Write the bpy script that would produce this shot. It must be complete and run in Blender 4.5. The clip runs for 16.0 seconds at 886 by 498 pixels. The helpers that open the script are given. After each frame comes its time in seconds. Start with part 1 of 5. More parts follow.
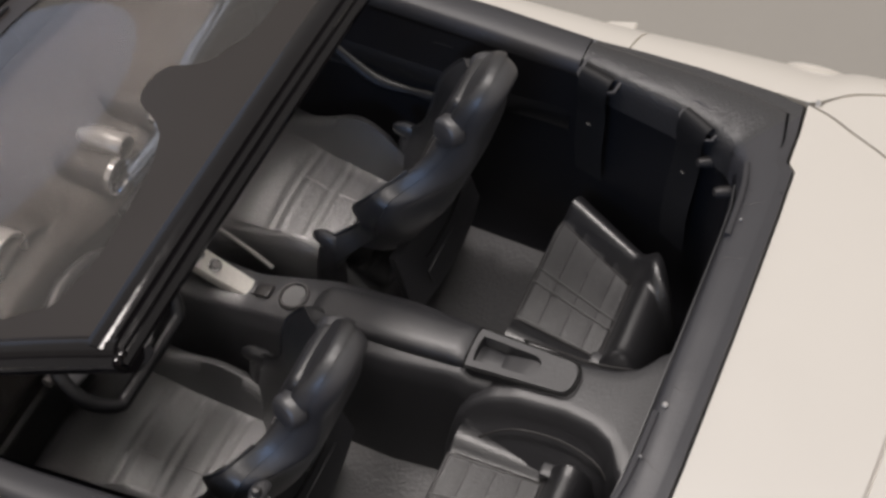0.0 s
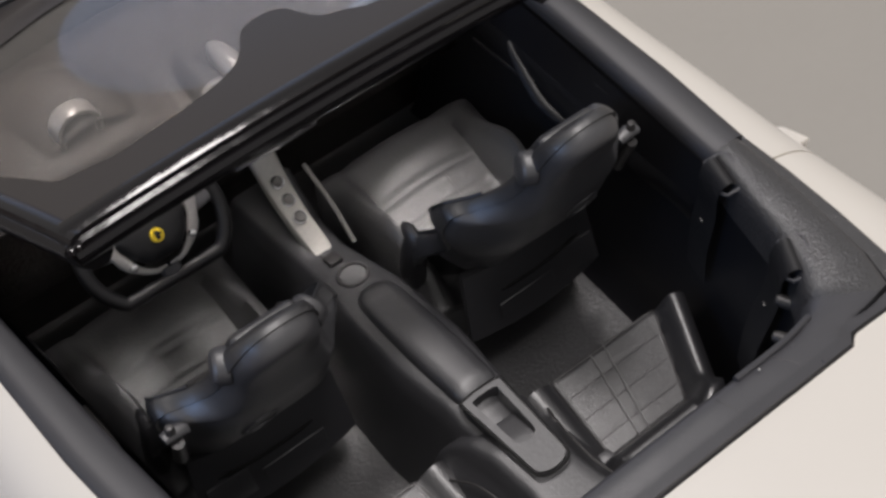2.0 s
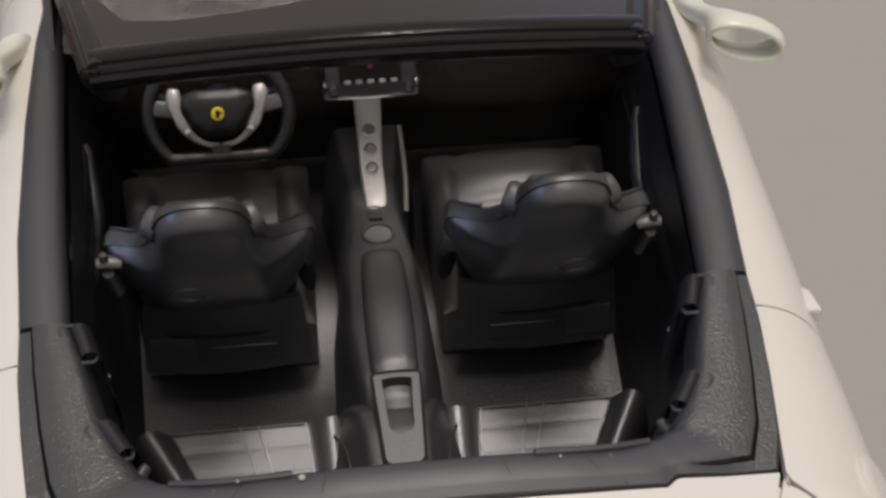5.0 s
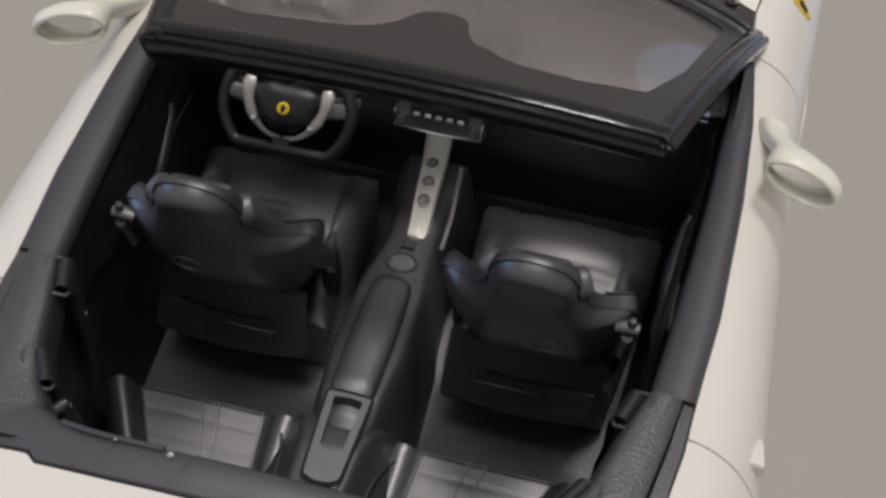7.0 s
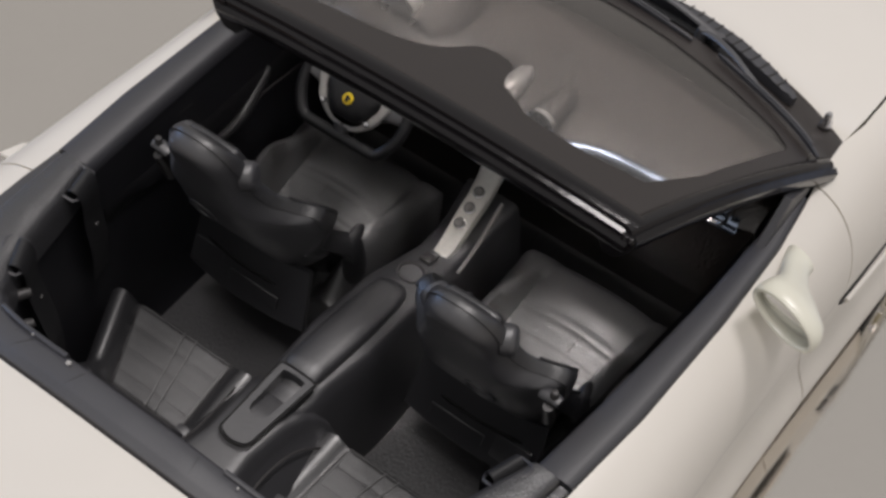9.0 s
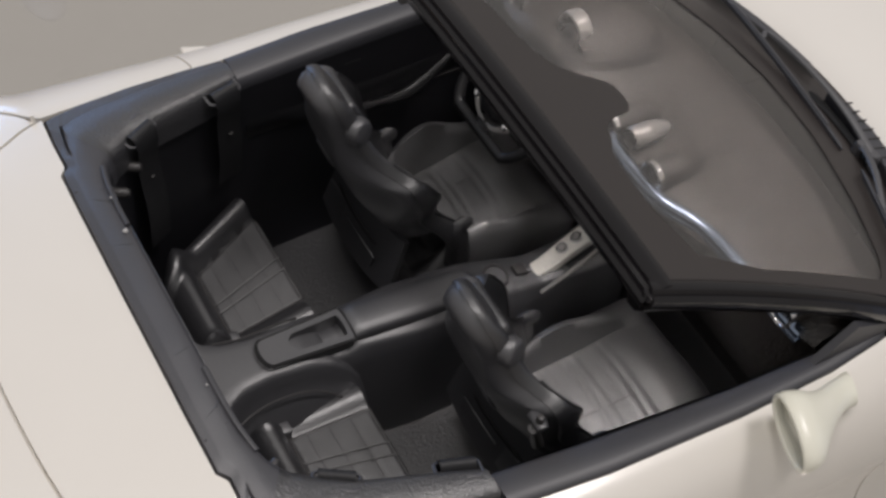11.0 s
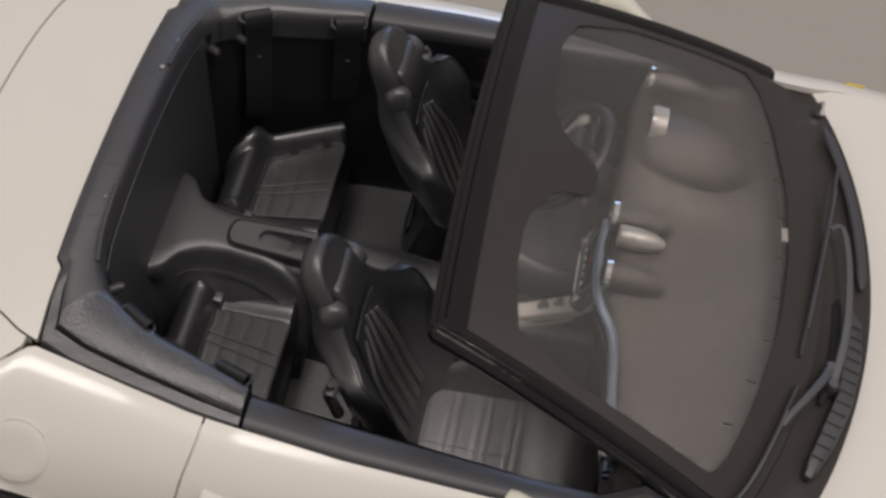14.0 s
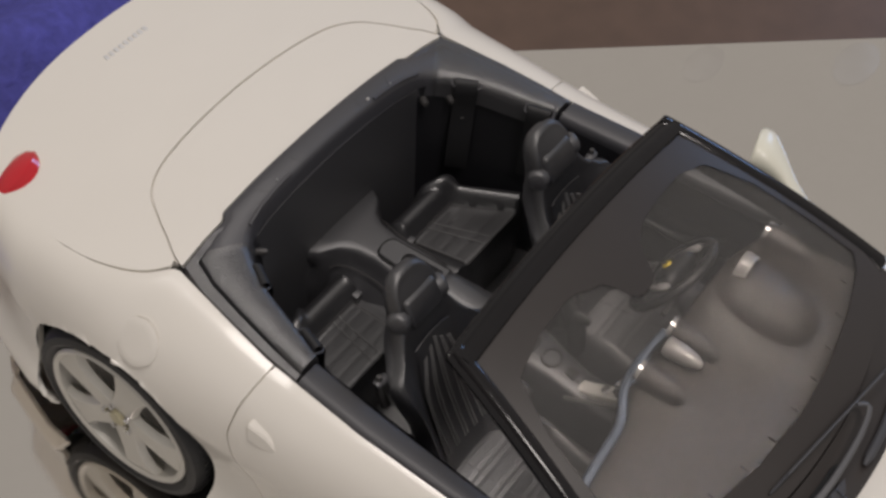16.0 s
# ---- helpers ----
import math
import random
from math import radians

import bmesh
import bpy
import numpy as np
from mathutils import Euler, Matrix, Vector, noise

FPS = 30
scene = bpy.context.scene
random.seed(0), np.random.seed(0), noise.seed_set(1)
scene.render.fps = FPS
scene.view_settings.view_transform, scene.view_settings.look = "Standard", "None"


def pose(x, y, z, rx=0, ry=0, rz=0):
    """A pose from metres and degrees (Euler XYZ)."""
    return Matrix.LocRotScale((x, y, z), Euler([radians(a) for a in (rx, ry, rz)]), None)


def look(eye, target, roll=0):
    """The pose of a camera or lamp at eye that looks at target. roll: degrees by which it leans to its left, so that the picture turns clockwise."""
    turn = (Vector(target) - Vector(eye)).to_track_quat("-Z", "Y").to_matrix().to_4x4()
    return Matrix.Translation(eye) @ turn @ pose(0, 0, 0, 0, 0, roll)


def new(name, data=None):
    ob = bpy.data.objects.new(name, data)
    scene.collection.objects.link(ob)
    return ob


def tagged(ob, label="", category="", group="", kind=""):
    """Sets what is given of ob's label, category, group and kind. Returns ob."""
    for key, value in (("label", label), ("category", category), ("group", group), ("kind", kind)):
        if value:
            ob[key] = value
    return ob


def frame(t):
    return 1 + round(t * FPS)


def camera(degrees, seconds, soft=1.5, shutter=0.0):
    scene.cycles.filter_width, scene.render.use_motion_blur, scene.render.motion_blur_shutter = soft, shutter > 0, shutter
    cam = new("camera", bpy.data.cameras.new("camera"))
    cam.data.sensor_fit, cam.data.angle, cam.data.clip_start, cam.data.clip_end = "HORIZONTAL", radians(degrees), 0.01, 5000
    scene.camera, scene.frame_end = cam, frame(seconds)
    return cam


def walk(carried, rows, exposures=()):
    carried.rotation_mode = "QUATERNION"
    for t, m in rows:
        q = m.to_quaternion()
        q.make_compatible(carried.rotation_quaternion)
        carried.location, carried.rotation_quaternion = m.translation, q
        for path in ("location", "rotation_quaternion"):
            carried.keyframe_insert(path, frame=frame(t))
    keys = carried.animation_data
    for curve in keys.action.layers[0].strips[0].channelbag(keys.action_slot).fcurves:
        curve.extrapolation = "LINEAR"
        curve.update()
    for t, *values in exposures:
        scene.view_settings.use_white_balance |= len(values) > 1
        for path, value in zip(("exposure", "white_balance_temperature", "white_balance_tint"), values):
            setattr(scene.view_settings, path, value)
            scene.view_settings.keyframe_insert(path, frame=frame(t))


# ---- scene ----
# A 1:18 model of a white open car on a glossy sheet. Lengths below are in metres of the
# full-size car; K brings them to the model's true size.
K = 1 / 18
cam = camera(34.0, 16.0, soft=3.0)
PATH = [
    (0, (-1.5371, -0.3781, 3.3203), (-0.4752, 0.2082, 1.7301), -6.39),
    (0.5, (-1.4178, -0.5849, 3.2338), (-0.434, 0.1386, 1.6499), -6.45),
    (1, (-1.2564, -0.7947, 3.2022), (-0.351, 0.049, 1.6311), -6.23),
    (1.5, (-1.098, -0.8947, 3.216), (-0.2857, 0.0647, 1.6605), -5.47),
    (2, (-1.0008, -0.9185, 3.1798), (-0.268, 0.1237, 1.6381), -4.94),
    (2.5, (-0.8586, -1.094, 3.1747), (-0.2043, 0.0167, 1.6455), -3.82),
    (3, (-0.7739, -1.1867, 3.182), (-0.2185, -0.0156, 1.6588), -3.05),
    (3.5, (-0.6359, -1.2722, 3.1916), (-0.1776, -0.0398, 1.6846), -2.26),
    (4, (-0.4633, -1.3889, 3.1679), (-0.0945, -0.1216, 1.6651), -1.28),
    (6.5, (0.3506, -1.4872, 3.29), (0.2048, -0.1505, 1.8094), 4.31),
    (7, (0.5339, -1.432, 3.3185), (0.2905, -0.1135, 1.8345), 4.83),
    (7.5, (0.7053, -1.3601, 3.3838), (0.3602, -0.0687, 1.8962), 5.60),
    (8, (0.9246, -1.2642, 3.4181), (0.4591, -0.0201, 1.9229), 6.40),
    (8.5, (1.1194, -1.1856, 3.4585), (0.5497, 0.0011, 1.9528), 7.03),
    (9, (1.276, -1.1372, 3.4959), (0.6126, -0.0092, 1.9835), 7.83),
    (9.5, (1.4212, -1.0841, 3.5492), (0.6657, -0.0286, 2.0276), 8.33),
    (10, (1.5594, -1.0139, 3.5894), (0.7121, -0.045, 2.0586), 8.91),
    (12.5, (2.284, -0.127, 3.6983), (1.0879, 0.3302, 2.1619), 12.89),
    (13, (2.3839, 0.1278, 3.7788), (1.164, 0.4411, 2.2252), 12.66),
    (13.5, (2.4017, 0.5222, 3.8679), (1.1766, 0.6461, 2.2919), 11.83),
    (14, (2.3786, 0.866, 3.9285), (1.1698, 0.8219, 2.3357), 11.05),
    (14.5, (2.3375, 1.1646, 4.0049), (1.1563, 0.9649, 2.4034), 10.71),
    (15, (2.342, 1.4239, 4.1323), (1.1955, 1.0806, 2.5298), 10.05),
    (15.5, (2.4463, 1.5796, 4.2586), (1.3234, 1.102, 2.674), 8.87),
    (16, (2.5328, 1.8962, 4.479), (1.4517, 1.2641, 2.9196), 7.37),
]
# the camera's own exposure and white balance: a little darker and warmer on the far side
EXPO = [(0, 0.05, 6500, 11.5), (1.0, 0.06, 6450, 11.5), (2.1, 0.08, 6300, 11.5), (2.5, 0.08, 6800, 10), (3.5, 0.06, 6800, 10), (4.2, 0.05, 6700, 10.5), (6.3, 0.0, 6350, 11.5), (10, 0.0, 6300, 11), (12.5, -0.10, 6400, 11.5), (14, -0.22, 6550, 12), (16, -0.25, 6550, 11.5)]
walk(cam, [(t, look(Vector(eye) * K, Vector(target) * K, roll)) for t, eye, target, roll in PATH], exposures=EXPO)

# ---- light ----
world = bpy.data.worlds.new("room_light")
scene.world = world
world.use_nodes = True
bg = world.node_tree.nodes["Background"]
# background gradient glowing in place of unseen, unbuilt brown walls and pale ceiling
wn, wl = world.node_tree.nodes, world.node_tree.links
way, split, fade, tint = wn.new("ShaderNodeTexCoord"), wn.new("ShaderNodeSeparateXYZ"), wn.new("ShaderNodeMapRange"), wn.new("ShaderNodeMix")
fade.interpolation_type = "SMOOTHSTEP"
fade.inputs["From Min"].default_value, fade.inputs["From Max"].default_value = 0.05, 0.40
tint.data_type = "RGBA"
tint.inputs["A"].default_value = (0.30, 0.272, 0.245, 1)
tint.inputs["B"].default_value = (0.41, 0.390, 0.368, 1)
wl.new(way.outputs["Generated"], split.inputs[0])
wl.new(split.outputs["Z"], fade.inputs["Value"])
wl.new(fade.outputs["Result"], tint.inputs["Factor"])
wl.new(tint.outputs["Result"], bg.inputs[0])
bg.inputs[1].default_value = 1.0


def area(name, eye, target, size, power, color):
    lamp = bpy.data.lights.new(name, "AREA")
    lamp.shape, lamp.size, lamp.energy, lamp.color = "DISK", size * K, power * K * K, color
    ob = new(name, lamp)
    ob.matrix_world = look(Vector(eye) * K, Vector(target) * K)
    return ob


area("ceiling_lamp", (2.4, 7.6, 23.5), (0, 0.5, 0.8), 5.0, 1950, (1.0, 0.930, 0.885))
area("rear_ceiling_lamp", (0.3, -4.5, 24), (0, 0.5, 0.8), 5.0, 1350, (1.0, 0.930, 0.885))
area("window_light", (-19, 1, 7), (0, 0.5, 0.8), 5.0, 500, (0.30, 0.53, 1.0))
area("front_window_light", (7.5, 19, 4.6), (0, 0.8, 0.8), 11.0, 95, (0.34, 0.55, 1.0))

# ---- materials ----


def nodes_of(name):
    m = bpy.data.materials.new(name)
    m.use_nodes = True
    return m, m.node_tree.nodes, m.node_tree.links, m.node_tree.nodes["Principled BSDF"]


def surface(name, color, rough, metal=0.0, grain=0.0, grain_size=0.01, bump=0.0, blotch=0.08, coat=0.0, spec=0.5, rvar=0.1, relief=0.5):
    """Paint, plastic or metal with tone variation at two scales and a fine relief."""
    m, n, l, b = nodes_of(name)
    b.inputs["Metallic"].default_value = metal
    b.inputs["Specular IOR Level"].default_value = spec
    b.inputs["Coat Weight"].default_value = coat
    b.inputs["Coat Roughness"].default_value = 0.06
    co = n.new("ShaderNodeTexCoord")
    big, fine = n.new("ShaderNodeTexNoise"), n.new("ShaderNodeTexNoise")
    big.inputs["Scale"].default_value = 5.0 / K
    big.inputs["Detail"].default_value = 4
    fine.inputs["Scale"].default_value = 1.0 / (grain_size * K)
    fine.inputs["Detail"].default_value = 3
    for t in (big, fine):
        l.new(co.outputs["Object"], t.inputs["Vector"])
    mix = n.new("ShaderNodeMix")
    mix.data_type = "RGBA"
    mix.inputs["A"].default_value = (*[c * (1 - blotch) for c in color], 1)
    mix.inputs["B"].default_value = (*[min(1, c * (1 + blotch)) for c in color], 1)
    l.new(big.outputs["Fac"], mix.inputs["Factor"])
    mix2 = n.new("ShaderNodeMix")
    mix2.data_type, mix2.blend_type = "RGBA", "MULTIPLY"
    mix2.inputs["Factor"].default_value = grain
    l.new(mix.outputs["Result"], mix2.inputs["A"])
    l.new(fine.outputs["Fac"], mix2.inputs["B"])
    l.new(mix2.outputs["Result"], b.inputs["Base Color"])
    ramp = n.new("ShaderNodeMapRange")
    ramp.inputs["To Min"].default_value = max(0.02, rough - rvar * 0.5)
    ramp.inputs["To Max"].default_value = min(1, rough + rvar * 0.5)
    l.new(big.outputs["Fac"], ramp.inputs["Value"])
    l.new(ramp.outputs["Result"], b.inputs["Roughness"])
    if bump:
        bp = n.new("ShaderNodeBump")
        bp.inputs["Strength"].default_value = bump
        bp.inputs["Distance"].default_value = grain_size * K * relief
        l.new(fine.outputs["Fac"], bp.inputs["Height"])
        l.new(bp.outputs["Normal"], b.inputs["Normal"])
    return m


PAINT = surface("white_paint", (0.765, 0.732, 0.672), 0.32, coat=0.5, blotch=0.02, rvar=0.05)
PAINT.node_tree.nodes["Principled BSDF"].inputs["Coat Roughness"].default_value = 0.13
MIRROR_WHITE = surface("ivory_plastic", (0.78, 0.77, 0.66), 0.3, blotch=0.02)
TRIM = surface("black_soft_plastic", (0.046, 0.046, 0.053), 0.48, grain=0.25, grain_size=0.003, bump=0.12, spec=0.8)
ROUGH_TRIM = surface("grained_black_plastic", (0.056, 0.056, 0.064), 0.44, grain=0.3, grain_size=0.004, bump=0.3, spec=0.9)
QUARTER = surface("speckled_black_plastic", (0.042, 0.042, 0.046), 0.30, grain=0.4, grain_size=0.006, bump=0.75, spec=1.4, relief=0.55)
# tub base set darker than the other blacks to hold the well's shade
TUB = surface("shade_darkened_black_plastic", (0.015, 0.015, 0.018), 0.45, grain=0.2, grain_size=0.006, bump=0.08, spec=0.35)
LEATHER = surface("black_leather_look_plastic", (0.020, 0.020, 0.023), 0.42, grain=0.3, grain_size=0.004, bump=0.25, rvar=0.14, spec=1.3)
# cushion base lighter than LEATHER: part of the seat's sheen is painted in
PANEL = surface("sheen_lifted_leather_look_plastic", (0.072, 0.071, 0.074), 0.46, spec=2.0, grain=0.35, grain_size=0.005, bump=0.6, rvar=0.18)
REARPANEL = surface("embossed_seat_plastic", (0.030, 0.0295, 0.032), 0.38, spec=1.6, grain=0.4, grain_size=0.004, bump=0.5, rvar=0.2)
ROLL = surface("smooth_seat_plastic", (0.026, 0.026, 0.029), 0.36, grain=0.3, grain_size=0.006, bump=0.25, rvar=0.16, spec=1.6)
# inner doors' shade is in this dark base; the steering wheel shares it
DOORCARD = surface("darkened_door_plastic", (0.010, 0.010, 0.0115), 0.40, grain=0.2, grain_size=0.005, bump=0.08, spec=0.5)
SHELL = surface("satin_black_plastic", (0.042, 0.042, 0.047), 0.44, grain=0.2, grain_size=0.005, bump=0.15, spec=1.4)
CONSOLE = surface("grey_black_console_plastic", (0.044, 0.044, 0.049), 0.45, grain=0.25, grain_size=0.005, bump=0.3, spec=1.5)
CARPET = surface("dark_grey_floor", (0.050, 0.049, 0.053), 0.44, grain=0.5, grain_size=0.007, bump=0.5, spec=2.0)
DASH = surface("grained_dash_plastic", (0.032, 0.0255, 0.022), 0.24, spec=1.0, grain=0.3, grain_size=0.008, bump=1.0, blotch=0.04, rvar=0.04, relief=0.7)
GLOSS = surface("gloss_black_frame", (0.008, 0.007, 0.008), 0.14, coat=0.2, grain=0.2, grain_size=0.05, bump=0.05, blotch=0.2, rvar=0.06, spec=0.35)
FRIT = surface("printed_black_border", (0.036, 0.031, 0.029), 0.36, blotch=0.08, spec=0.45)
SEAM = surface("pale_stitching", (0.15, 0.145, 0.145), 0.4, spec=1.0)
REARSEAM = surface("grey_stitching", (0.15, 0.147, 0.147), 0.36, spec=1.5)
PIPE = surface("black_piping", (0.05, 0.048, 0.048), 0.35)
SILVER = surface("silver_plastic", (0.80, 0.78, 0.73), 0.32, metal=0.1, grain=0.2, grain_size=0.01, bump=0.2)
SPOKE = surface("dull_silver_plastic", (0.40, 0.39, 0.38), 0.38, metal=0.4, grain=0.25, grain_size=0.008, bump=0.25)
GREYTRIM = surface("grey_satin_plastic", (0.30, 0.29, 0.28), 0.36, metal=0.4, grain=0.2, grain_size=0.01, bump=0.15)
CHROME = surface("chrome", (0.75, 0.75, 0.76), 0.15, metal=1.0)
# the ledge's blue window reflection is put into the base colour
LEDGE = surface("blue_reflection_metal", (0.34, 0.41, 0.53), 0.22, metal=1.0)
RIMMAT = surface("silver_wheel_paint", (0.60, 0.58, 0.53), 0.38, metal=0.25)
RUBBER = surface("tyre_rubber", (0.022, 0.022, 0.023), 0.6, grain=0.3, grain_size=0.01, bump=0.3)
DARK = surface("matt_black_underside", (0.010, 0.010, 0.010), 0.8)
RED = surface("red_lens", (0.55, 0.01, 0.02), 0.15, coat=0.6)
DISC = surface("dull_grey_metal", (0.20, 0.19, 0.18), 0.5, metal=0.3)
HUB = surface("dull_yellow_paint", (0.45, 0.41, 0.27), 0.4)
YELLOW = surface("yellow_enamel", (0.72, 0.52, 0.02), 0.35)
INK = surface("black_print", (0.012, 0.012, 0.012), 0.5)
PALE = surface("white_print", (0.6, 0.6, 0.6), 0.5)
REDPRINT = surface("red_print", (0.5, 0.03, 0.03), 0.5)
BELT = surface("woven_belt", (0.014, 0.014, 0.016), 0.55, grain=0.4, grain_size=0.004, bump=0.5)
GREYMARK = surface("grey_letters", (0.42, 0.41, 0.40), 0.4)
PAPER = surface("glossy_laminated_sheet", (0.88, 0.835, 0.775), 0.07, metal=1.0, grain=0.03, grain_size=0.03, bump=0.004, blotch=0.02, rvar=0.05)
FAINT_REFLECTION = surface("painted_reflection", (0.84, 0.795, 0.74), 0.16, metal=1.0)
TABLE = surface("brown_wood", (0.13, 0.080, 0.055), 0.5, grain=0.4, grain_size=0.15)
CLOTH = surface("blue_cloth", (0.085, 0.085, 0.40), 0.85, grain=0.5, grain_size=0.05, bump=0.6, blotch=0.3)

GLASS, gn, gl, gb = nodes_of("clear_plastic_screen")
gb.inputs["Base Color"].default_value = (0.90, 0.87, 0.84, 1)
gb.inputs["Transmission Weight"].default_value = 0.985
gb.inputs["Roughness"].default_value = 0.04
gb.inputs["IOR"].default_value = 1.42
MIRROR = surface("mirror_glass", (0.80, 0.80, 0.80), 0.06, metal=1.0)

# ---- mesh helpers ----


def part(name, bm, mat, parent=None, label="", sharp=38, smooth=True, kind=""):
    bmesh.ops.remove_doubles(bm, verts=bm.verts, dist=1e-5)
    bmesh.ops.recalc_face_normals(bm, faces=bm.faces)
    for f in bm.faces:
        f.smooth = smooth
    lim = radians(sharp)
    for e in bm.edges:
        e.smooth = not (len(e.link_faces) == 2 and e.calc_face_angle(0) > lim)
    for v in bm.verts:
        v.co = v.co * K
    me = bpy.data.meshes.new(name)
    bm.to_mesh(me)
    bm.free()
    me.materials.append(mat)
    ob = new(name, me)
    if parent:
        ob.parent = parent
    return tagged(ob, label=label, kind=kind)


def grid(bm, rows, close_u=False, close_v=False, caps=False):
    vs = [[bm.verts.new(p) for p in r] for r in rows]
    nr, nc = len(vs), len(vs[0])
    for i in range(nr if close_v else nr - 1):
        for j in range(nc if close_u else nc - 1):
            q = [vs[i][j], vs[i][(j + 1) % nc], vs[(i + 1) % nr][(j + 1) % nc], vs[(i + 1) % nr][j]]
            if len(set(q)) == 4:
                bm.faces.new(q)
    if caps:
        bm.faces.new(vs[0])
        bm.faces.new(vs[-1][::-1])
    return vs


def sheet(rows, thick):
    """A sheet with thickness below its upper face."""
    rows = [[Vector(p) for p in r] for r in rows]
    nr, nc = len(rows), len(rows[0])
    low = []
    for i in range(nr):
        out = []
        for j in range(nc):
            du = rows[i][min(j + 1, nc - 1)] - rows[i][max(j - 1, 0)]
            dv = rows[min(i + 1, nr - 1)][j] - rows[max(i - 1, 0)][j]
            nrm = du.cross(dv)
            nrm = nrm.normalized() if nrm.length > 1e-9 else Vector((0, 0, 1))
            out.append(nrm)
        low.append(out)
    total = sum((n for r in low for n in r), Vector())
    sgn = -1 if total.z < 0 else 1
    under = [[p - n * (sgn * thick) for p, n in zip(r, m)] for r, m in zip(rows, low)]
    bm = bmesh.new()
    va, vb = grid(bm, rows), grid(bm, under)
    ring = [(0, j) for j in range(nc)] + [(i, nc - 1) for i in range(1, nr)] + [(nr - 1, j) for j in range(nc - 2, -1, -1)] + [(i, 0) for i in range(nr - 2, 0, -1)]
    for (i, j), (k, l) in zip(ring, ring[1:] + ring[:1]):
        bm.faces.new((va[i][j], va[k][l], vb[k][l], vb[i][j]))
    return bm


def tube(points, r, n=8, bm=None, flat=1.0, up=(0, 0, 1), close=False):
    """A rod swept along points; flat squeezes it along the up direction; r may be a list."""
    bm = bm or bmesh.new()
    pts = [Vector(p) for p in points]
    rows = []
    for i, p in enumerate(pts):
        a = pts[i - 1] if (i or close) else p
        b = pts[(i + 1) % len(pts)] if (i + 1 < len(pts) or close) else p
        t = (b - a).normalized()
        side = t.cross(Vector(up))
        if side.length < 1e-4:
            side = t.cross(Vector((1, 0, 0)))
        side.normalize()
        top = side.cross(t)
        rr = r[i] if isinstance(r, (list, tuple)) else r
        rows.append([p + side * (rr * math.cos(k * 2 * math.pi / n)) + top * (rr * flat * math.sin(k * 2 * math.pi / n)) for k in range(n)])
    grid(bm, rows, close_u=True, close_v=close, caps=not close)
    return bm


def curve(points, n):
    """Points along a smooth line through the given ones."""
    pts = [Vector(p) for p in points]
    seg = len(pts) - 1
    out = []
    for k in range(n):
        s = k / (n - 1) * seg
        i = min(int(s), seg - 1)
        t = s - i
        p0, p1, p2, p3 = pts[max(i - 1, 0)], pts[i], pts[i + 1], pts[min(i + 2, seg)]
        out.append(0.5 * (2 * p1 + (p2 - p0) * t + (2 * p0 - 5 * p1 + 4 * p2 - p3) * t * t + (3 * p1 - p0 - 3 * p2 + p3) * t ** 3))
    return out


def rbox(center, size, r, m=None, bm=None, seg=2):
    bm = bm or bmesh.new()
    made = bmesh.ops.create_cube(bm, size=1)["verts"]
    for v in made:
        v.co = Vector((v.co.x * size[0], v.co.y * size[1], v.co.z * size[2]))
    edges = list({e for v in made for e in v.link_edges})
    res = bmesh.ops.bevel(bm, geom=edges, offset=r, segments=seg, affect="EDGES", profile=0.5)
    verts = {v for f in res["faces"] for v in f.verts} | {v for v in made if v.is_valid}
    for v in verts:
        v.co = (m @ v.co if m else v.co) + Vector(center)
    return bm


def lathe(profile, n, m, bm=None, caps=False):
    """profile: (radius, along) pairs turned about the local z axis of m."""
    bm = bm or bmesh.new()
    rows = [[m @ Vector((r * math.cos(k * 2 * math.pi / n), r * math.sin(k * 2 * math.pi / n), h)) for k in range(n)] for r, h in profile]
    grid(bm, rows, close_u=True, caps=caps)
    return bm


def sstep(a, b, x):
    t = min(1, max(0, (x - a) / (b - a)))
    return t * t * (3 - 2 * t)


def table(rows, y):
    """Linear reading of rows (y, value, value, ...)."""
    for a, b in zip(rows, rows[1:]):
        if y <= b[0]:
            t = max(0, (y - a[0]) / (b[0] - a[0]))
            return [u + (w - u) * t for u, w in zip(a[1:], b[1:])]
    return list(rows[-1][1:])


def mirrored(half):
    """A line from +x to -x from its right half, whose last point lies on x = 0."""
    return list(half) + [(-p[0], *p[1:]) for p in reversed(half[:-1])]


def resample(points, n):
    pts = [Vector(p) for p in points]
    acc = [0]
    for a, b in zip(pts, pts[1:]):
        acc.append(acc[-1] + (b - a).length)
    out, i = [], 0
    for k in range(n):
        s = acc[-1] * k / (n - 1)
        while i < len(pts) - 2 and acc[i + 1] < s:
            i += 1
        t = (s - acc[i]) / max(1e-9, acc[i + 1] - acc[i])
        out.append(pts[i].lerp(pts[i + 1], min(1, t)))
    return out


# ---- the ground ----
def flat_sheet(name, corners, z0, z1, mat, label, category):
    bm = bmesh.new()
    grid(bm, [[(x, y, z1) for x, y in corners], [(x, y, z0) for x, y in corners]], close_u=True, caps=True)
    return tagged(part(name, bm, mat, smooth=False, label=label, kind="structure"), category=category)


flat_sheet("ground", [(-16, -11), (16, -11), (16, 14), (-16, 14)], -1.2, -0.03, TABLE, "brown wooden table top under the glossy sheet", "table top")
flat_sheet("glossy_sheet", [(-1.30, -0.75), (-3.5, 1.55), (-3.4, 9), (9, 9), (9, -6), (1.2, -6), (1.0, -1.05), (-0.3, -1.15)], -0.03, 0.0, PAPER, "glossy laminated sheet mirroring the model car", "sheet")

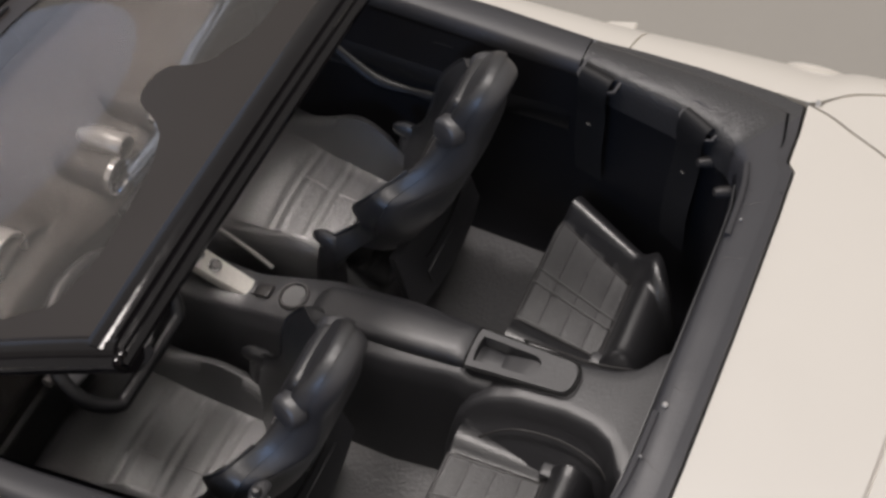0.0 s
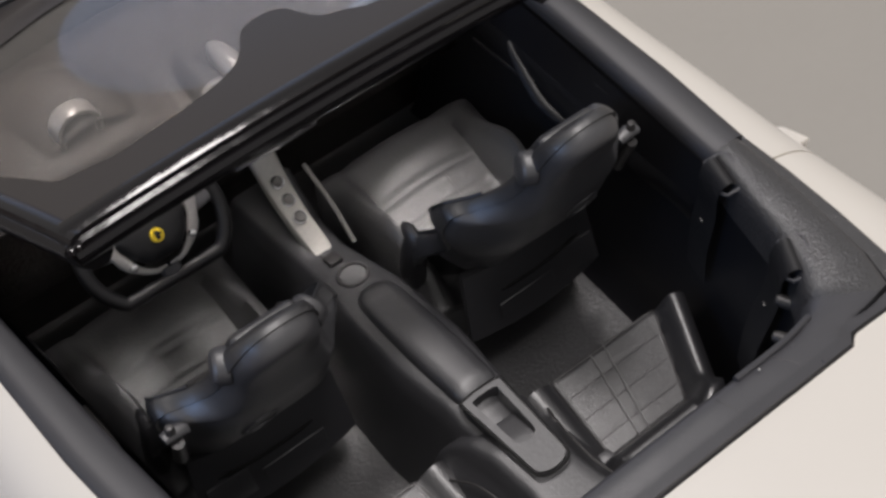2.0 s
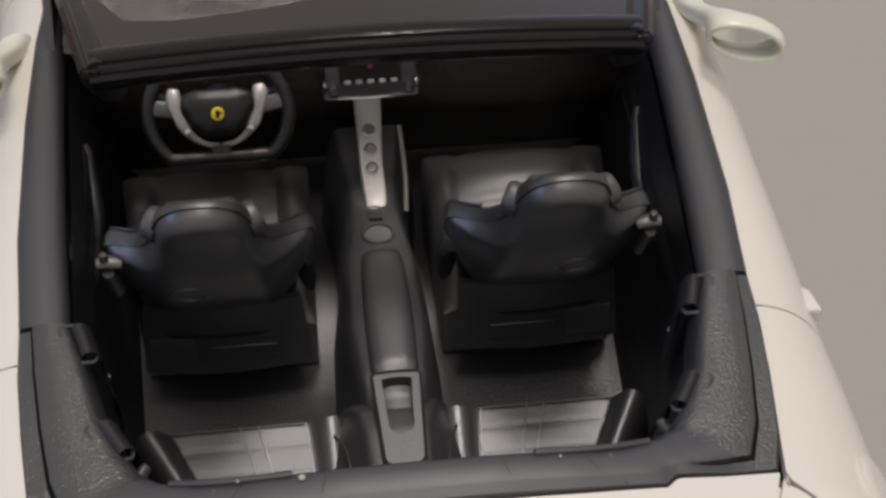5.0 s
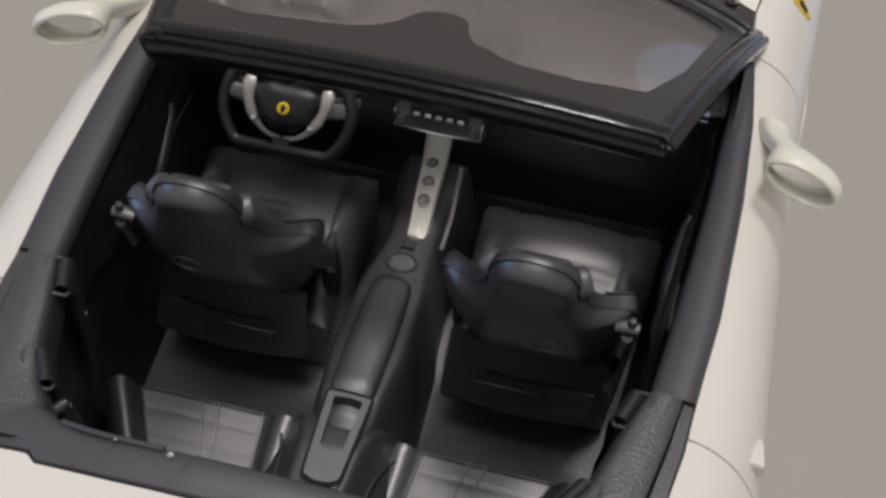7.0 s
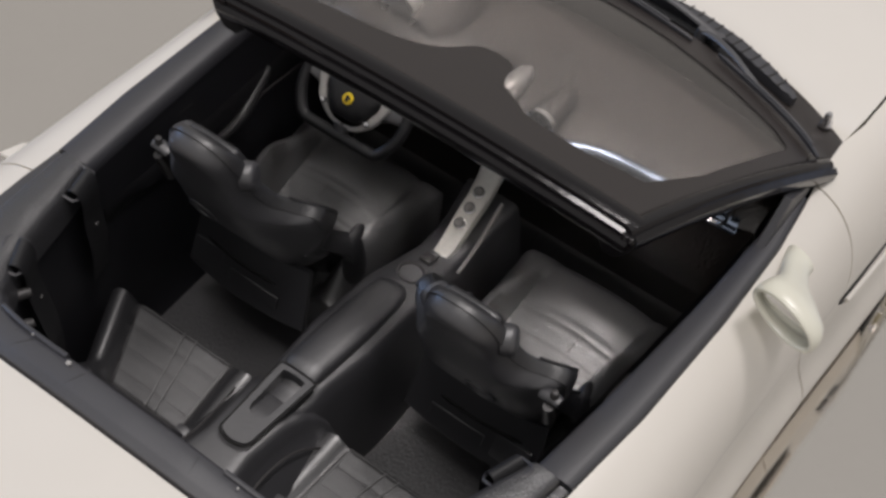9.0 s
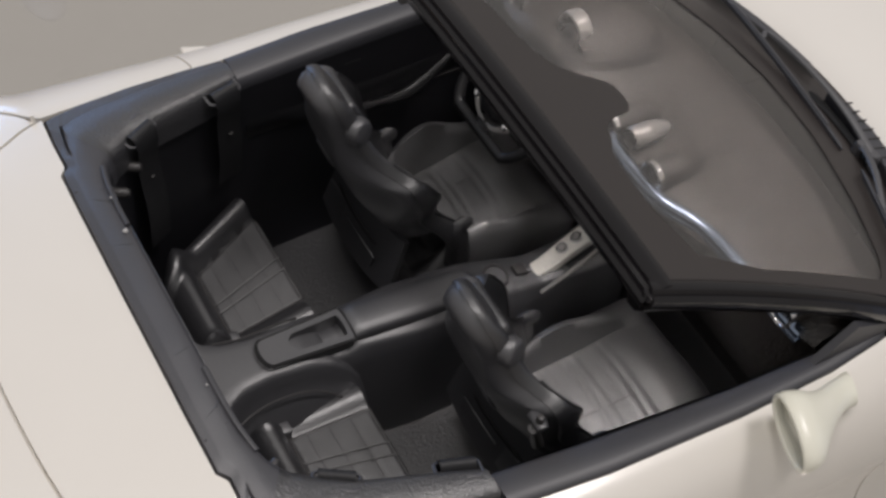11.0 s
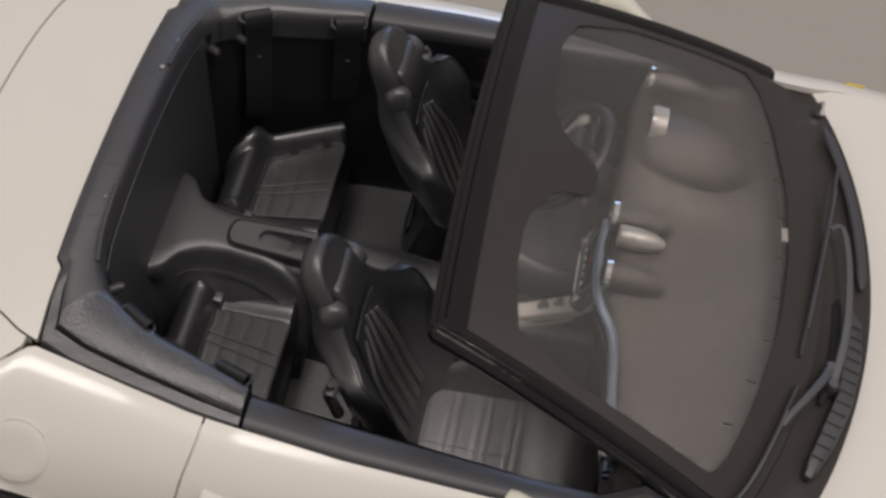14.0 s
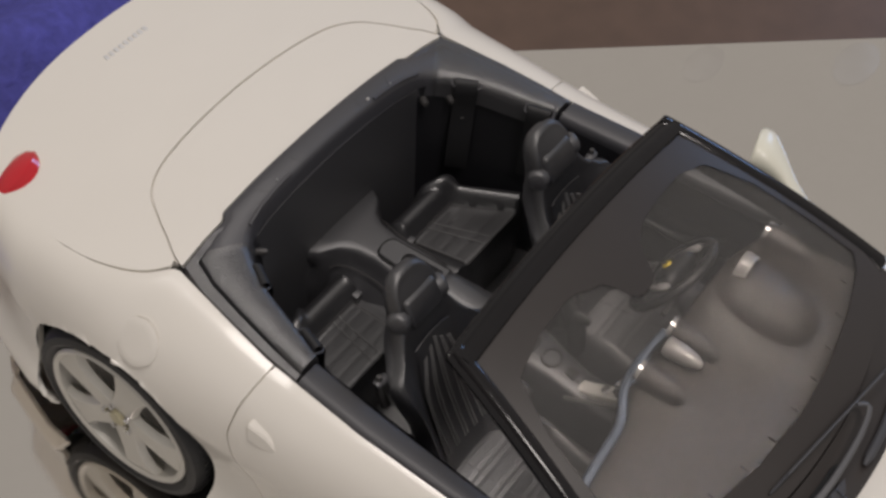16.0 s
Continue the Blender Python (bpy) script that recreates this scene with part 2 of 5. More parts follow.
paper = bpy.data.objects["glossy_sheet"]
# two discs painted as blurred reflections from overhead
for x, y, r in ((-2.19, 0.36, 0.11), (-2.66, 0.90, 0.13)):
    part("reflection_mark", lathe([(0, 0.0012), (r * 0.7, 0.0012), (r, 0.0004)], 24, Matrix.Translation((x, y, 0)) @ Matrix.Diagonal((1.3, 0.7, 1, 1))), FAINT_REFLECTION, paper, "faint painted reflection on the sheet")

car = tagged(new("model_car"), "white die-cast open sports car with black cockpit", "model car")

# ---- body panels ----
ARCHES = [(-0.18, 0.36, 0.395), (2.49, 0.36, 0.395)]


def deck_z(x, y):
    back = max(0.0, (-0.1 - y) / 0.9)
    return 1.033 - 0.058 * (x / 0.67) ** 2 - 0.085 * back ** 1.5


def hood_z(x, y):
    f = max(0, (y - 1.7) / 1.7)
    return 1.0 - 0.025 * (x / 0.72) ** 2 - 0.27 * f ** 2


TOP = [(-0.94, 0.56, 0.84), (-0.87, 0.66, 0), (-0.78, 0.735, 0), (-0.66, 0.785, 0), (-0.44, 0.807, 0), (-0.33, 0.800, 0), (-0.23, 0.775, 0), (-0.168, 0.745, 0), (-0.125, 0.70, 0),
       (-0.10, 0.676, 0.972), (0.0, 0.692, 0.962), (0.15, 0.717, 0.949), (0.30, 0.737, 0.933), (0.42, 0.745, 0.924), (0.67, 0.768, 0.926),
       (1.03, 0.778, 0.931), (1.30, 0.772, 0.938), (1.45, 0.757, 0.950), (1.60, 0.737, 0.968), (1.70, 0.733, 0.971), (1.80, 0.748, 0), (2.1, 0.750, 0),
       (2.6, 0.735, 0), (3.0, 0.64, 0), (3.3, 0.45, 0)]
TOP = [(y, x, z or (deck_z(x, y) if y < 0 else hood_z(x, y) - 0.004)) for y, x, z in TOP]
WIDE = [(-0.94, 0.72), (-0.85, 0.85), (-0.6, 0.925), (-0.18, 0.955), (0.3, 0.93), (0.9, 0.915), (1.5, 0.92), (2.2, 0.94), (2.5, 0.945), (3.0, 0.88), (3.3, 0.66)]


def side_row(y, inset=0.0):
    (xt, zt), (xm,) = table(TOP, y), table(WIDE, y)
    zm = 0.66
    p = [Vector((xt, zt)), Vector((xt + 0.45 * (xm - xt), zt - 0.012)), Vector((xm, zm + 0.20)), Vector((xm, zm))]
    out = []
    for k in range(19):
        t = k / 18
        q = (1 - t) ** 3 * p[0] + 3 * (1 - t) ** 2 * t * p[1] + 3 * (1 - t) * t * t * p[2] + t ** 3 * p[3]
        out.append(q)
    for k in range(1, 19):
        z = zm - (zm - 0.13) * k / 18
        d = (zm - z) / 0.53
        out.append(Vector((xm - 0.040 * math.sin(math.pi * min(1, d / 0.86)) ** 1.4 + 0.022 * sstep(0.62, 0.84, d) - 0.030 * sstep(0.90, 1.0, d), z)))
    return [Vector((q.x, y, q.y)) for q in out]


def gap_bow(y, z):
    """The rear door gap bows backwards at mid height and forwards towards the sill."""
    d = table([(0.13, 0.085), (0.42, 0.063), (0.60, -0.010), (0.746, -0.048), (0.86, -0.034), (0.94, -0.010)], z)[0]
    return d * max(0.0, 1 - abs(y - 0.347) / 0.16)


def side_panel(name, y0, y1, s, label="", parent=car):
    n = max(3, int((y1 - y0) / 0.018))
    rows = [side_row(y0 + (y1 - y0) * i / n) for i in range(n + 1)]
    bm = bmesh.new()
    vs = grid(bm, rows)
    for v in bm.verts:
        v.co.y += gap_bow(v.co.y, v.co.z)
    for cy, cz, r in ARCHES:
        inside = lambda v: math.hypot(v.co.y - cy, v.co.z - cz) < r
        bmesh.ops.delete(bm, geom=[f for f in bm.faces if all(inside(v) for v in f.verts)], context="FACES")
        for v in bm.verts:
            if inside(v):
                d = math.hypot(v.co.y - cy, v.co.z - cz)
                k = r / max(d, 1e-6)
                v.co.y, v.co.z = cy + (v.co.y - cy) * k, cz + (v.co.z - cz) * k
    for v in bm.verts:
        v.co.x *= s
    bmesh.ops.recalc_face_normals(bm, faces=bm.faces)
    if sum(f.normal.x * s for f in bm.faces) < 0:
        bmesh.ops.reverse_faces(bm, faces=bm.faces)
    bmesh.ops.solidify(bm, geom=bm.faces[:], thickness=0.018)
    return part(name, bm, PAINT, parent, label, sharp=50)


G = 0.0032
side = {}
for s in (1, -1):
    side["rear", s] = side_panel("rear_fender", -0.94, 0.347 - G, s)
    side["door", s] = side_panel("door", 0.347 + G, 1.53 - G, s)
    side["front", s] = side_panel("front_fender", 1.53 + G, 3.3, s)


def top_panel(name, line_a, line_b, n, m, zf, inset=G):
    """A panel between two plan lines, laid on the height zf(x, y)."""
    a, b = resample(line_a, n), resample(line_b, n)
    rows = []
    for k in range(m + 1):
        rows.append([Vector((*(p.lerp(q, k / m)).xy, 0)) for p, q in zip(a, b)])
    for r in rows:
        for p in r:
            p.z = zf(p.x, p.y)
    return part(name, sheet(rows, 0.018), PAINT, car, sharp=50)


RIM_OUT = mirrored([(0.662, -0.094, 0), (0.56, -0.102, 0), (0.468, -0.104, 0), (0.447, -0.122, 0), (0.30, -0.127, 0), (0.15, -0.129, 0), (0, -0.130, 0)])
LID_GAP = [(0.668, -0.106, 0), (0.648, -0.155, 0), (0.617, -0.205, 0), (0.577, -0.278, 0), (0.520, -0.356, 0), (0.43, -0.406, 0), (0.30, -0.430, 0), (0.14, -0.442, 0), (0, -0.446, 0)]
LID_GAP = mirrored([tuple(p) for p in curve(LID_GAP, 40)])
TAIL = [(0.672, -0.116, 0), (0.70, -0.132, 0), (0.742, -0.176, 0), (0.772, -0.236, 0), (0.800, -0.335, 0), (0.808, -0.445, 0), (0.796, -0.62, 0), (0.752, -0.785, 0), (0.678, -0.905, 0), (0.560, -0.972, 0), (0.39, -1.024, 0), (0.2, -1.050, 0), (0, -1.056, 0)]
TAIL = mirrored([(p.x * 0.9945, p.y - 0.001, 0) for p in curve(TAIL, 50)])
top_panel("rear_deck_cover", RIM_OUT, [(x * 0.992, y + 0.008, 0) for x, y, z in LID_GAP], 121, 22, deck_z)
top_panel("trunk_lid", LID_GAP, TAIL, 141, 30, deck_z)
# pale backing below the panel gaps
for line, name in ((LID_GAP[2:-2], "lid_gap_backing"), (TAIL[6:-6], "tail_gap_backing")):
    part(name, tube([(x * 0.999, y + 0.003, deck_z(x, y) - 0.021) for x, y, z in line], 0.010, 6), PAINT, car)
for s in (1, -1):
    for y in (0.347, 1.53):
        part("door_gap_backing", tube([Vector((p.x * s - 0.019 * s, y + gap_bow(y, p.z), p.z - 0.010)) for p in side_row(y)[2:]], 0.010, 6, up=(0, 1, 0)), PAINT, car)
# rear end below the lid
rows = []
for k in range(13):
    a = k / 12
    rows.append([Vector((x * (1 + 0.10 * math.sin(a * 1.6)), y - 0.10 * math.sin(a * math.pi * 0.62), deck_z(x, y) - 0.003 - 0.66 * a ** 1.3)) for x, y, z in TAIL[30:-30]])
part("rear_bumper", sheet(rows, 0.018), PAINT, car, sharp=50)
# hood and nose
cowl_y = lambda x: 1.898 - 0.166 * (x / 0.717) ** 2 - 0.01 * (x / 0.717) ** 6
rows = []
for k in range(31):
    r = []
    for j in range(41):
        u = -1 + j / 20
        y = cowl_y(0.715 * u) * (1 - k / 30) + 3.3 * k / 30
        xt = table(TOP, y)[0] - 0.006
        x = xt * u
        roll = 0.02 * (1 - sstep(0, 0.05, k / 30)) ** 2
        r.append(Vector((x, y, hood_z(x, y) - roll)))
    rows.append(r)
part("hood", sheet(rows, 0.018), PAINT, car, sharp=50)
rows = []
for k in range(11):
    a = k / 10
    rows.append([Vector((0.62 * u, 3.3 + 0.14 * math.sin(a * math.pi) * (1 - u * u) + 0.02 * (1 - u * u), hood_z(0.45 * u, 3.3) - 0.5 * a)) for u in [-1 + j / 10 for j in range(21)]])
part("front_bumper", sheet(rows, 0.018), PAINT, car, sharp=50)
part("underbody", rbox((0, 1.20, 0.19), (1.56, 3.8, 0.10), 0.03), DARK, car)

# fuel cap, door handles, side vents, tail lamps, fender shields, script
for s in (1,):
    cy, cz = -0.075, 0.853
    nrm = Vector((0.66 * s, 0, 0.75)).normalized()
    row = side_row(cy)
    near = min(range(1, 18), key=lambda k: abs(row[k].z - cz))
    t = (row[near + 1] - row[near - 1]).normalized()
    nrm = Vector((-t.z, 0, t.x))
    m = Matrix.Translation(row[near] - nrm * 0.004) @ nrm.to_track_quat("Z", "Y").to_matrix().to_4x4()
    part("fuel_cap", lathe([(0.0, 0.011), (0.05, 0.010), (0.070, 0.008), (0.077, 0.004), (0.078, -0.02)], 40, m), PAINT, car)
    part("fuel_cap_gap", lathe([(0.0785, -0.03), (0.0785, 0.0055), (0.0812, 0.0055), (0.0812, -0.03)], 40, m @ Matrix.Translation((0, 0, -0.006))), PAINT, car)
for s in (1, -1):
    door = side["door", s]
    hx = 0.902
    bm = bmesh.new()
    flap = [(0.006, 0.368, 0.850), (0.002, 0.440, 0.835), (0.000, 0.495, 0.788), (0.012, 0.425, 0.782), (0.018, 0.380, 0.797)]
    top = [bm.verts.new((s * (hx + d), y, z)) for d, y, z in flap]
    low = [bm.verts.new((s * (hx - 0.03), y, z)) for d, y, z in flap]
    bm.faces.new(top)
    bm.faces.new(low[::-1])
    for k in range(5):
        bm.faces.new((top[k], low[k], low[(k + 1) % 5], top[(k + 1) % 5]))
    bmesh.ops.recalc_face_normals(bm, faces=bm.faces)
    bmesh.ops.bevel(bm, geom=bm.edges[:], offset=0.004, segments=2, affect="EDGES")
    part("door_handle", bm, PAINT, door)
    f = side["front", s]
    bm = tube(curve([(0.925 * s, 1.56, 0.60), (0.932 * s, 1.75, 0.62), (0.934 * s, 1.96, 0.58)], 9), [0.01, 0.05, 0.06, 0.065, 0.07, 0.07, 0.065, 0.05, 0.02], 12, flat=1.0)
    for v in bm.verts:
        v.co.x = s * (0.917 + 0.010 * (abs(v.co.x) - 0.93) / 0.07)
    part("side_vent", bm, DARK, f, "dark side air vent")
    part("vent_fin", tube([(0.925 * s, 1.58, 0.60), (0.935 * s, 1.78, 0.60), (0.932 * s, 1.95, 0.60)], 0.010, 8), PAINT, f)
    row = side_row(1.86)
    near = min(range(1, 18), key=lambda k: abs(row[k].z - 0.895))
    t = (row[near + 1] - row[near - 1]).normalized()
    nrm = Vector((-t.z * s, 0, t.x))
    m = Matrix.Translation((row[near].x * s, 1.86, row[near].z)) @ nrm.to_track_quat("Z", "Y").to_matrix().to_4x4()
    rows = [[m @ Vector((x * w, h, 0.002)) for x in (-1, -0.5, 0, 0.5, 1)] for h, w in ((0.045, 0.027), (0.025, 0.030), (0.0, 0.027), (-0.025, 0.018), (-0.045, 0.003))]
    sh = part("shield_badge", sheet(rows, 0.006), YELLOW, f, "yellow enamel shield badge")
    part("emblem", rbox((0, 0, 0), (0.022, 0.04, 0.006), 0.002, m.to_3x3()), INK, sh).location = (m.translation + nrm * 0.002) * K
    m = Matrix.Translation((0.680 * s, -0.818, 0.866)) @ Vector((s * 0.25, -0.72, 0.62)).to_track_quat("Z", "Y").to_matrix().to_4x4()
    lamp = part("tail_lamp", lathe([(0.0, 0.040), (0.055, 0.036), (0.092, 0.022), (0.112, 0.0), (0.112, -0.05)], 36, m), RED, car, "red round tail lamp lens")
bm = bmesh.new()
for k in range(9):
    x = -0.03 + 0.023 * k
    rbox((x, -0.90, deck_z(x, -0.90) + 0.001), (0.015, 0.022, 0.004), 0.001, Euler((radians(-8), 0, 0)).to_matrix(), bm, 1)
part("rear_script", bm, PALE, car, "small grey lettering on the lid")

# ---- wheels ----


def wheel(s, cy):
    face = 0.932 * s
    m = Matrix.Translation((face, cy, 0.36)) @ Matrix.Rotation(radians(90 * s), 4, "Y")
    tyre = part("wheel", lathe([(0.292, -0.26), (0.335, -0.25), (0.355, -0.22), (0.358, -0.13), (0.355, -0.03), (0.340, 0.0), (0.315, 0.006), (0.292, -0.01), (0.286, -0.06), (0.286, -0.2), (0.292, -0.26)], 64, m), RUBBER, car, "silver five-spoke wheel with black tyre")
    m = m @ Matrix.Diagonal((1.09, 1.09, 1, 1))
    part("rim", lathe([(0.262, -0.10), (0.266, -0.004), (0.258, 0.004), (0.244, -0.004), (0.238, -0.03), (0.235, -0.12)], 64, m), RIMMAT, tyre)
    part("brake_disc", lathe([(0.0, -0.10), (0.23, -0.10), (0.235, -0.13)], 40, m), DISC, tyre)
    for k in range(5):
        a = k * 2 * math.pi / 5 + 0.3
        rows = []
        for t, w, h in ((0.04, 0.062, -0.012), (0.09, 0.050, -0.008), (0.15, 0.052, -0.004), (0.20, 0.066, -0.004), (0.245, 0.100, -0.014)):
            rows.append([m @ (Matrix.Rotation(a, 4, "Z") @ Vector((t, w * q, h + (0.006 if abs(q) < 0.9 else -0.018)))) for q in (-1, -0.72, -0.25, 0.25, 0.72, 1)])
        bm = bmesh.new()
        grid(bm, rows)
        bmesh.ops.recalc_face_normals(bm, faces=bm.faces)
        bmesh.ops.solidify(bm, geom=bm.faces[:], thickness=0.03)
        part("spoke", bm, RIMMAT, tyre)
        lug = m @ Matrix.Rotation(a + 0.63, 4, "Z") @ Matrix.Translation((0.052, 0, -0.004))
        part("lug_nut", lathe([(0.0, 0.012), (0.010, 0.012), (0.012, -0.02)], 6, lug), CHROME, tyre)
    part("hub_cap", lathe([(0.0, 0.008), (0.026, 0.006), (0.032, -0.004), (0.034, -0.03)], 24, m), HUB, tyre, "small dull yellow hub cap")
    m = m @ Matrix.Diagonal((1 / 1.09, 1 / 1.09, 1, 1))
    tb = bmesh.new()
    for k in range(60):
        a = k * 2 * math.pi / 60
        mm = m @ Matrix.Rotation(a, 4, "Z") @ Matrix.Translation((0.358, 0, -0.13))
        rbox(mm.translation, (0.006, 0.012, 0.20), 0.002, mm.to_3x3(), tb, 1)
    part("tread", tb, RUBBER, tyre)


for s in (1, -1):
    for cy in (-0.18, 2.49):
        wheel(s, cy)
        bm = lathe([(0.40, -0.02), (0.40, -0.30)], 40, Matrix.Translation((0.915 * s, cy, 0.36)) @ Matrix.Rotation(radians(90 * s), 4, "Y"))
        lathe([(0.40, -0.30), (0.02, -0.30)], 40, Matrix.Translation((0.915 * s, cy, 0.36)) @ Matrix.Rotation(radians(90 * s), 4, "Y"), bm)
        part("wheel_well", bm, DARK, car)

# ---- cockpit surround ----
# stations: outer x y z, inner x y z
SUR = [((0.742, 0.415, 0.930), (0.642, 0.415, 0.942)), ((0.735, 0.30, 0.940), (0.604, 0.30, 0.952)), ((0.716, 0.15, 0.956), (0.566, 0.17, 0.962)),
       ((0.692, 0.0, 0.968), (0.528, 0.085, 0.972)), ((0.664, -0.088, 0.977), (0.485, 0.022, 0.978)), ((0.56, -0.097, 0.990), (0.445, -0.008, 0.990)),
       ((0.468, -0.099, 1.000), (0.405, -0.022, 0.998)), ((0.447, -0.118, 1.004), (0.375, -0.029, 1.003)), ((0.30, -0.123, 1.022), (0.25, -0.035, 1.020)),
       ((0.15, -0.125, 1.033), (0.13, -0.037, 1.031)), ((0, -0.126, 1.036), (0, -0.038, 1.034))]


def surround_row(o, i):
    """Smooth along the rear rim; a lower outer ledge with a groove along the quarters."""
    o, i = Vector(o), Vector(i)
    led = 1 - sstep(0.60, 0.50, abs(o.x))
    d = i - o
    p = lambda t, h: o + d * t + Vector((0, 0, h))
    back = (i - o).normalized()
    h = lambda flat, ledge: flat + (ledge - flat) * led
    return [p(0, -0.05), p(0, h(-0.002, -0.010)), p(0.03, h(0.008, -0.001)), p(0.22, h(0.015, 0.001)), p(0.245, h(0.016, -0.012)), p(0.27, h(0.0165, 0.012)), p(0.34, 0.018), p(0.6, 0.018), p(0.84, 0.016), p(0.94, 0.009), p(1.0, -0.006), i + back * 0.006 - Vector((0, 0, 0.03)), i + back * 0.012 - Vector((0, 0, 0.075))]


half = []
for a, b in zip(SUR, SUR[1:]):
    nn = 6 if (Vector(a[0]) - Vector(b[0])).length > 0.05 else 2
    for k in range(nn):
        half.append((Vector(a[0]).lerp(Vector(b[0]), k / nn), Vector(a[1]).lerp(Vector(b[1]), k / nn)))
half.append((Vector(SUR[-1][0]), Vector(SUR[-1][1])))
rows = [surround_row(o, i) for o, i in half]
rows += [[Vector((-p.x, p.y, p.z)) for p in r] for r in reversed(rows[:-1])]
bm = bmesh.new()
grid(bm, rows[26:-26], caps=True)
surround = part("cockpit_surround", bm, ROUGH_TRIM, car, "matt black grained cockpit surround", sharp=45)
for piece in (rows[:27], rows[-27:]):
    bm = bmesh.new()
    grid(bm, piece, caps=True)
    part("quarter_trim", bm, QUARTER, surround, "speckled grained black quarter trim", sharp=45)
for x, y, r in ((-0.198, -0.058, 0.0065), (0.26, -0.06, 0.003), (-0.31, -0.05, 0.003)):
    part("moulding_mark", lathe([(0, 0.004), (r * 0.7, 0.003), (r, 0)], 12, Matrix.Translation((x, y, 1.052 - 0.058 * (x / 0.67) ** 2))), GREYMARK, surround)
for s in (1, -1):
    # raised edge bars on the rear rim and the rear shelf clips
    pts = [Vector((s * x, y, z)) for x, y, z in curve([(0.432, -0.024, 1.010), (0.36, -0.038, 1.024), (0.28, -0.044, 1.034), (0.215, -0.046, 1.041)], 10)]
    part("rim_edge_bar", tube(pts, 0.007, 8), TRIM, surround)
    part("rim_joint", tube([(s * 0.372, -0.115, 1.022), (s * 0.352, -0.052, 1.024)], 0.003, 6), TRIM, surround)

for idx in (42, 49):
    for s in (1, -1):
        o, i = half[min(idx, len(half) - 1)]
        pts = [o.lerp(i, t) + Vector((0, 0, h)) for t, h in ((0.30, 0.0170), (0.45, 0.0180), (0.60, 0.0182), (0.75, 0.0172), (0.90, 0.0125))]
        part("trim_seam", tube([Vector((p.x * s, p.y, p.z)) for p in pts], 0.0009, 5), PIPE, surround)

# ---- seat belts at the rear quarters ----
for s in (1, -1):
    for (x, y, z), (bx, by, bz), nrm in (((0.622, 0.362, 0.958), (0.585, 0.375, 0.64), (-0.95, 0.3)), ((0.548, 0.105, 0.982), (0.487, 0.135, 0.60), (-0.85, 0.5))):
        out = Vector((nrm[0] * s, nrm[1], 0)).normalized()
        along = Vector((-out.y, out.x, 0))
        c = Vector((s * x, y, z - 0.012))
        ring = [c + along * (0.050 * a) + out * (0.026 * b) + Vector((0, 0, 0.008 - 0.010 * b)) for a, b in ((-1, -0.7), (-1, 0.7), (-0.8, 1), (0.8, 1), (1, 0.7), (1, -0.7), (0.8, -1), (-0.8, -1))]
        loop = part("belt_guide", tube([p - Vector((0, 0, 0.008)) for p in ring], 0.0045, 8, close=True), TRIM, surround)
        end = Vector((s * bx, by, bz))
        path = curve([c - out * 0.010 + Vector((0, 0, -0.012)), c + out * 0.004 + Vector((0, 0, 0.014)), c + out * 0.024 + Vector((0, 0, 0.008)), c + out * 0.036 - Vector((0, 0, 0.03)), c + out * 0.034 - Vector((0, 0, 0.10)), end.lerp(c, 0.35) + out * 0.018, end], 22)
        rows = [[p - along * 0.040, p - along * 0.020, p, p + along * 0.020, p + along * 0.040] for p in path]
        bm = bmesh.new()
        grid(bm, rows)
        bmesh.ops.solidify(bm, geom=bm.faces[:], thickness=0.005)
        belt = part("seat_belt", bm, BELT, surround)
        part("belt_tongue", rbox(path[15] + out * 0.006, (0.006, 0.013, 0.005), 0.002, Matrix.Rotation(math.atan2(along.y, along.x) - 1.57, 3, "Z")), PIPE, surround, "small dark belt tongue")

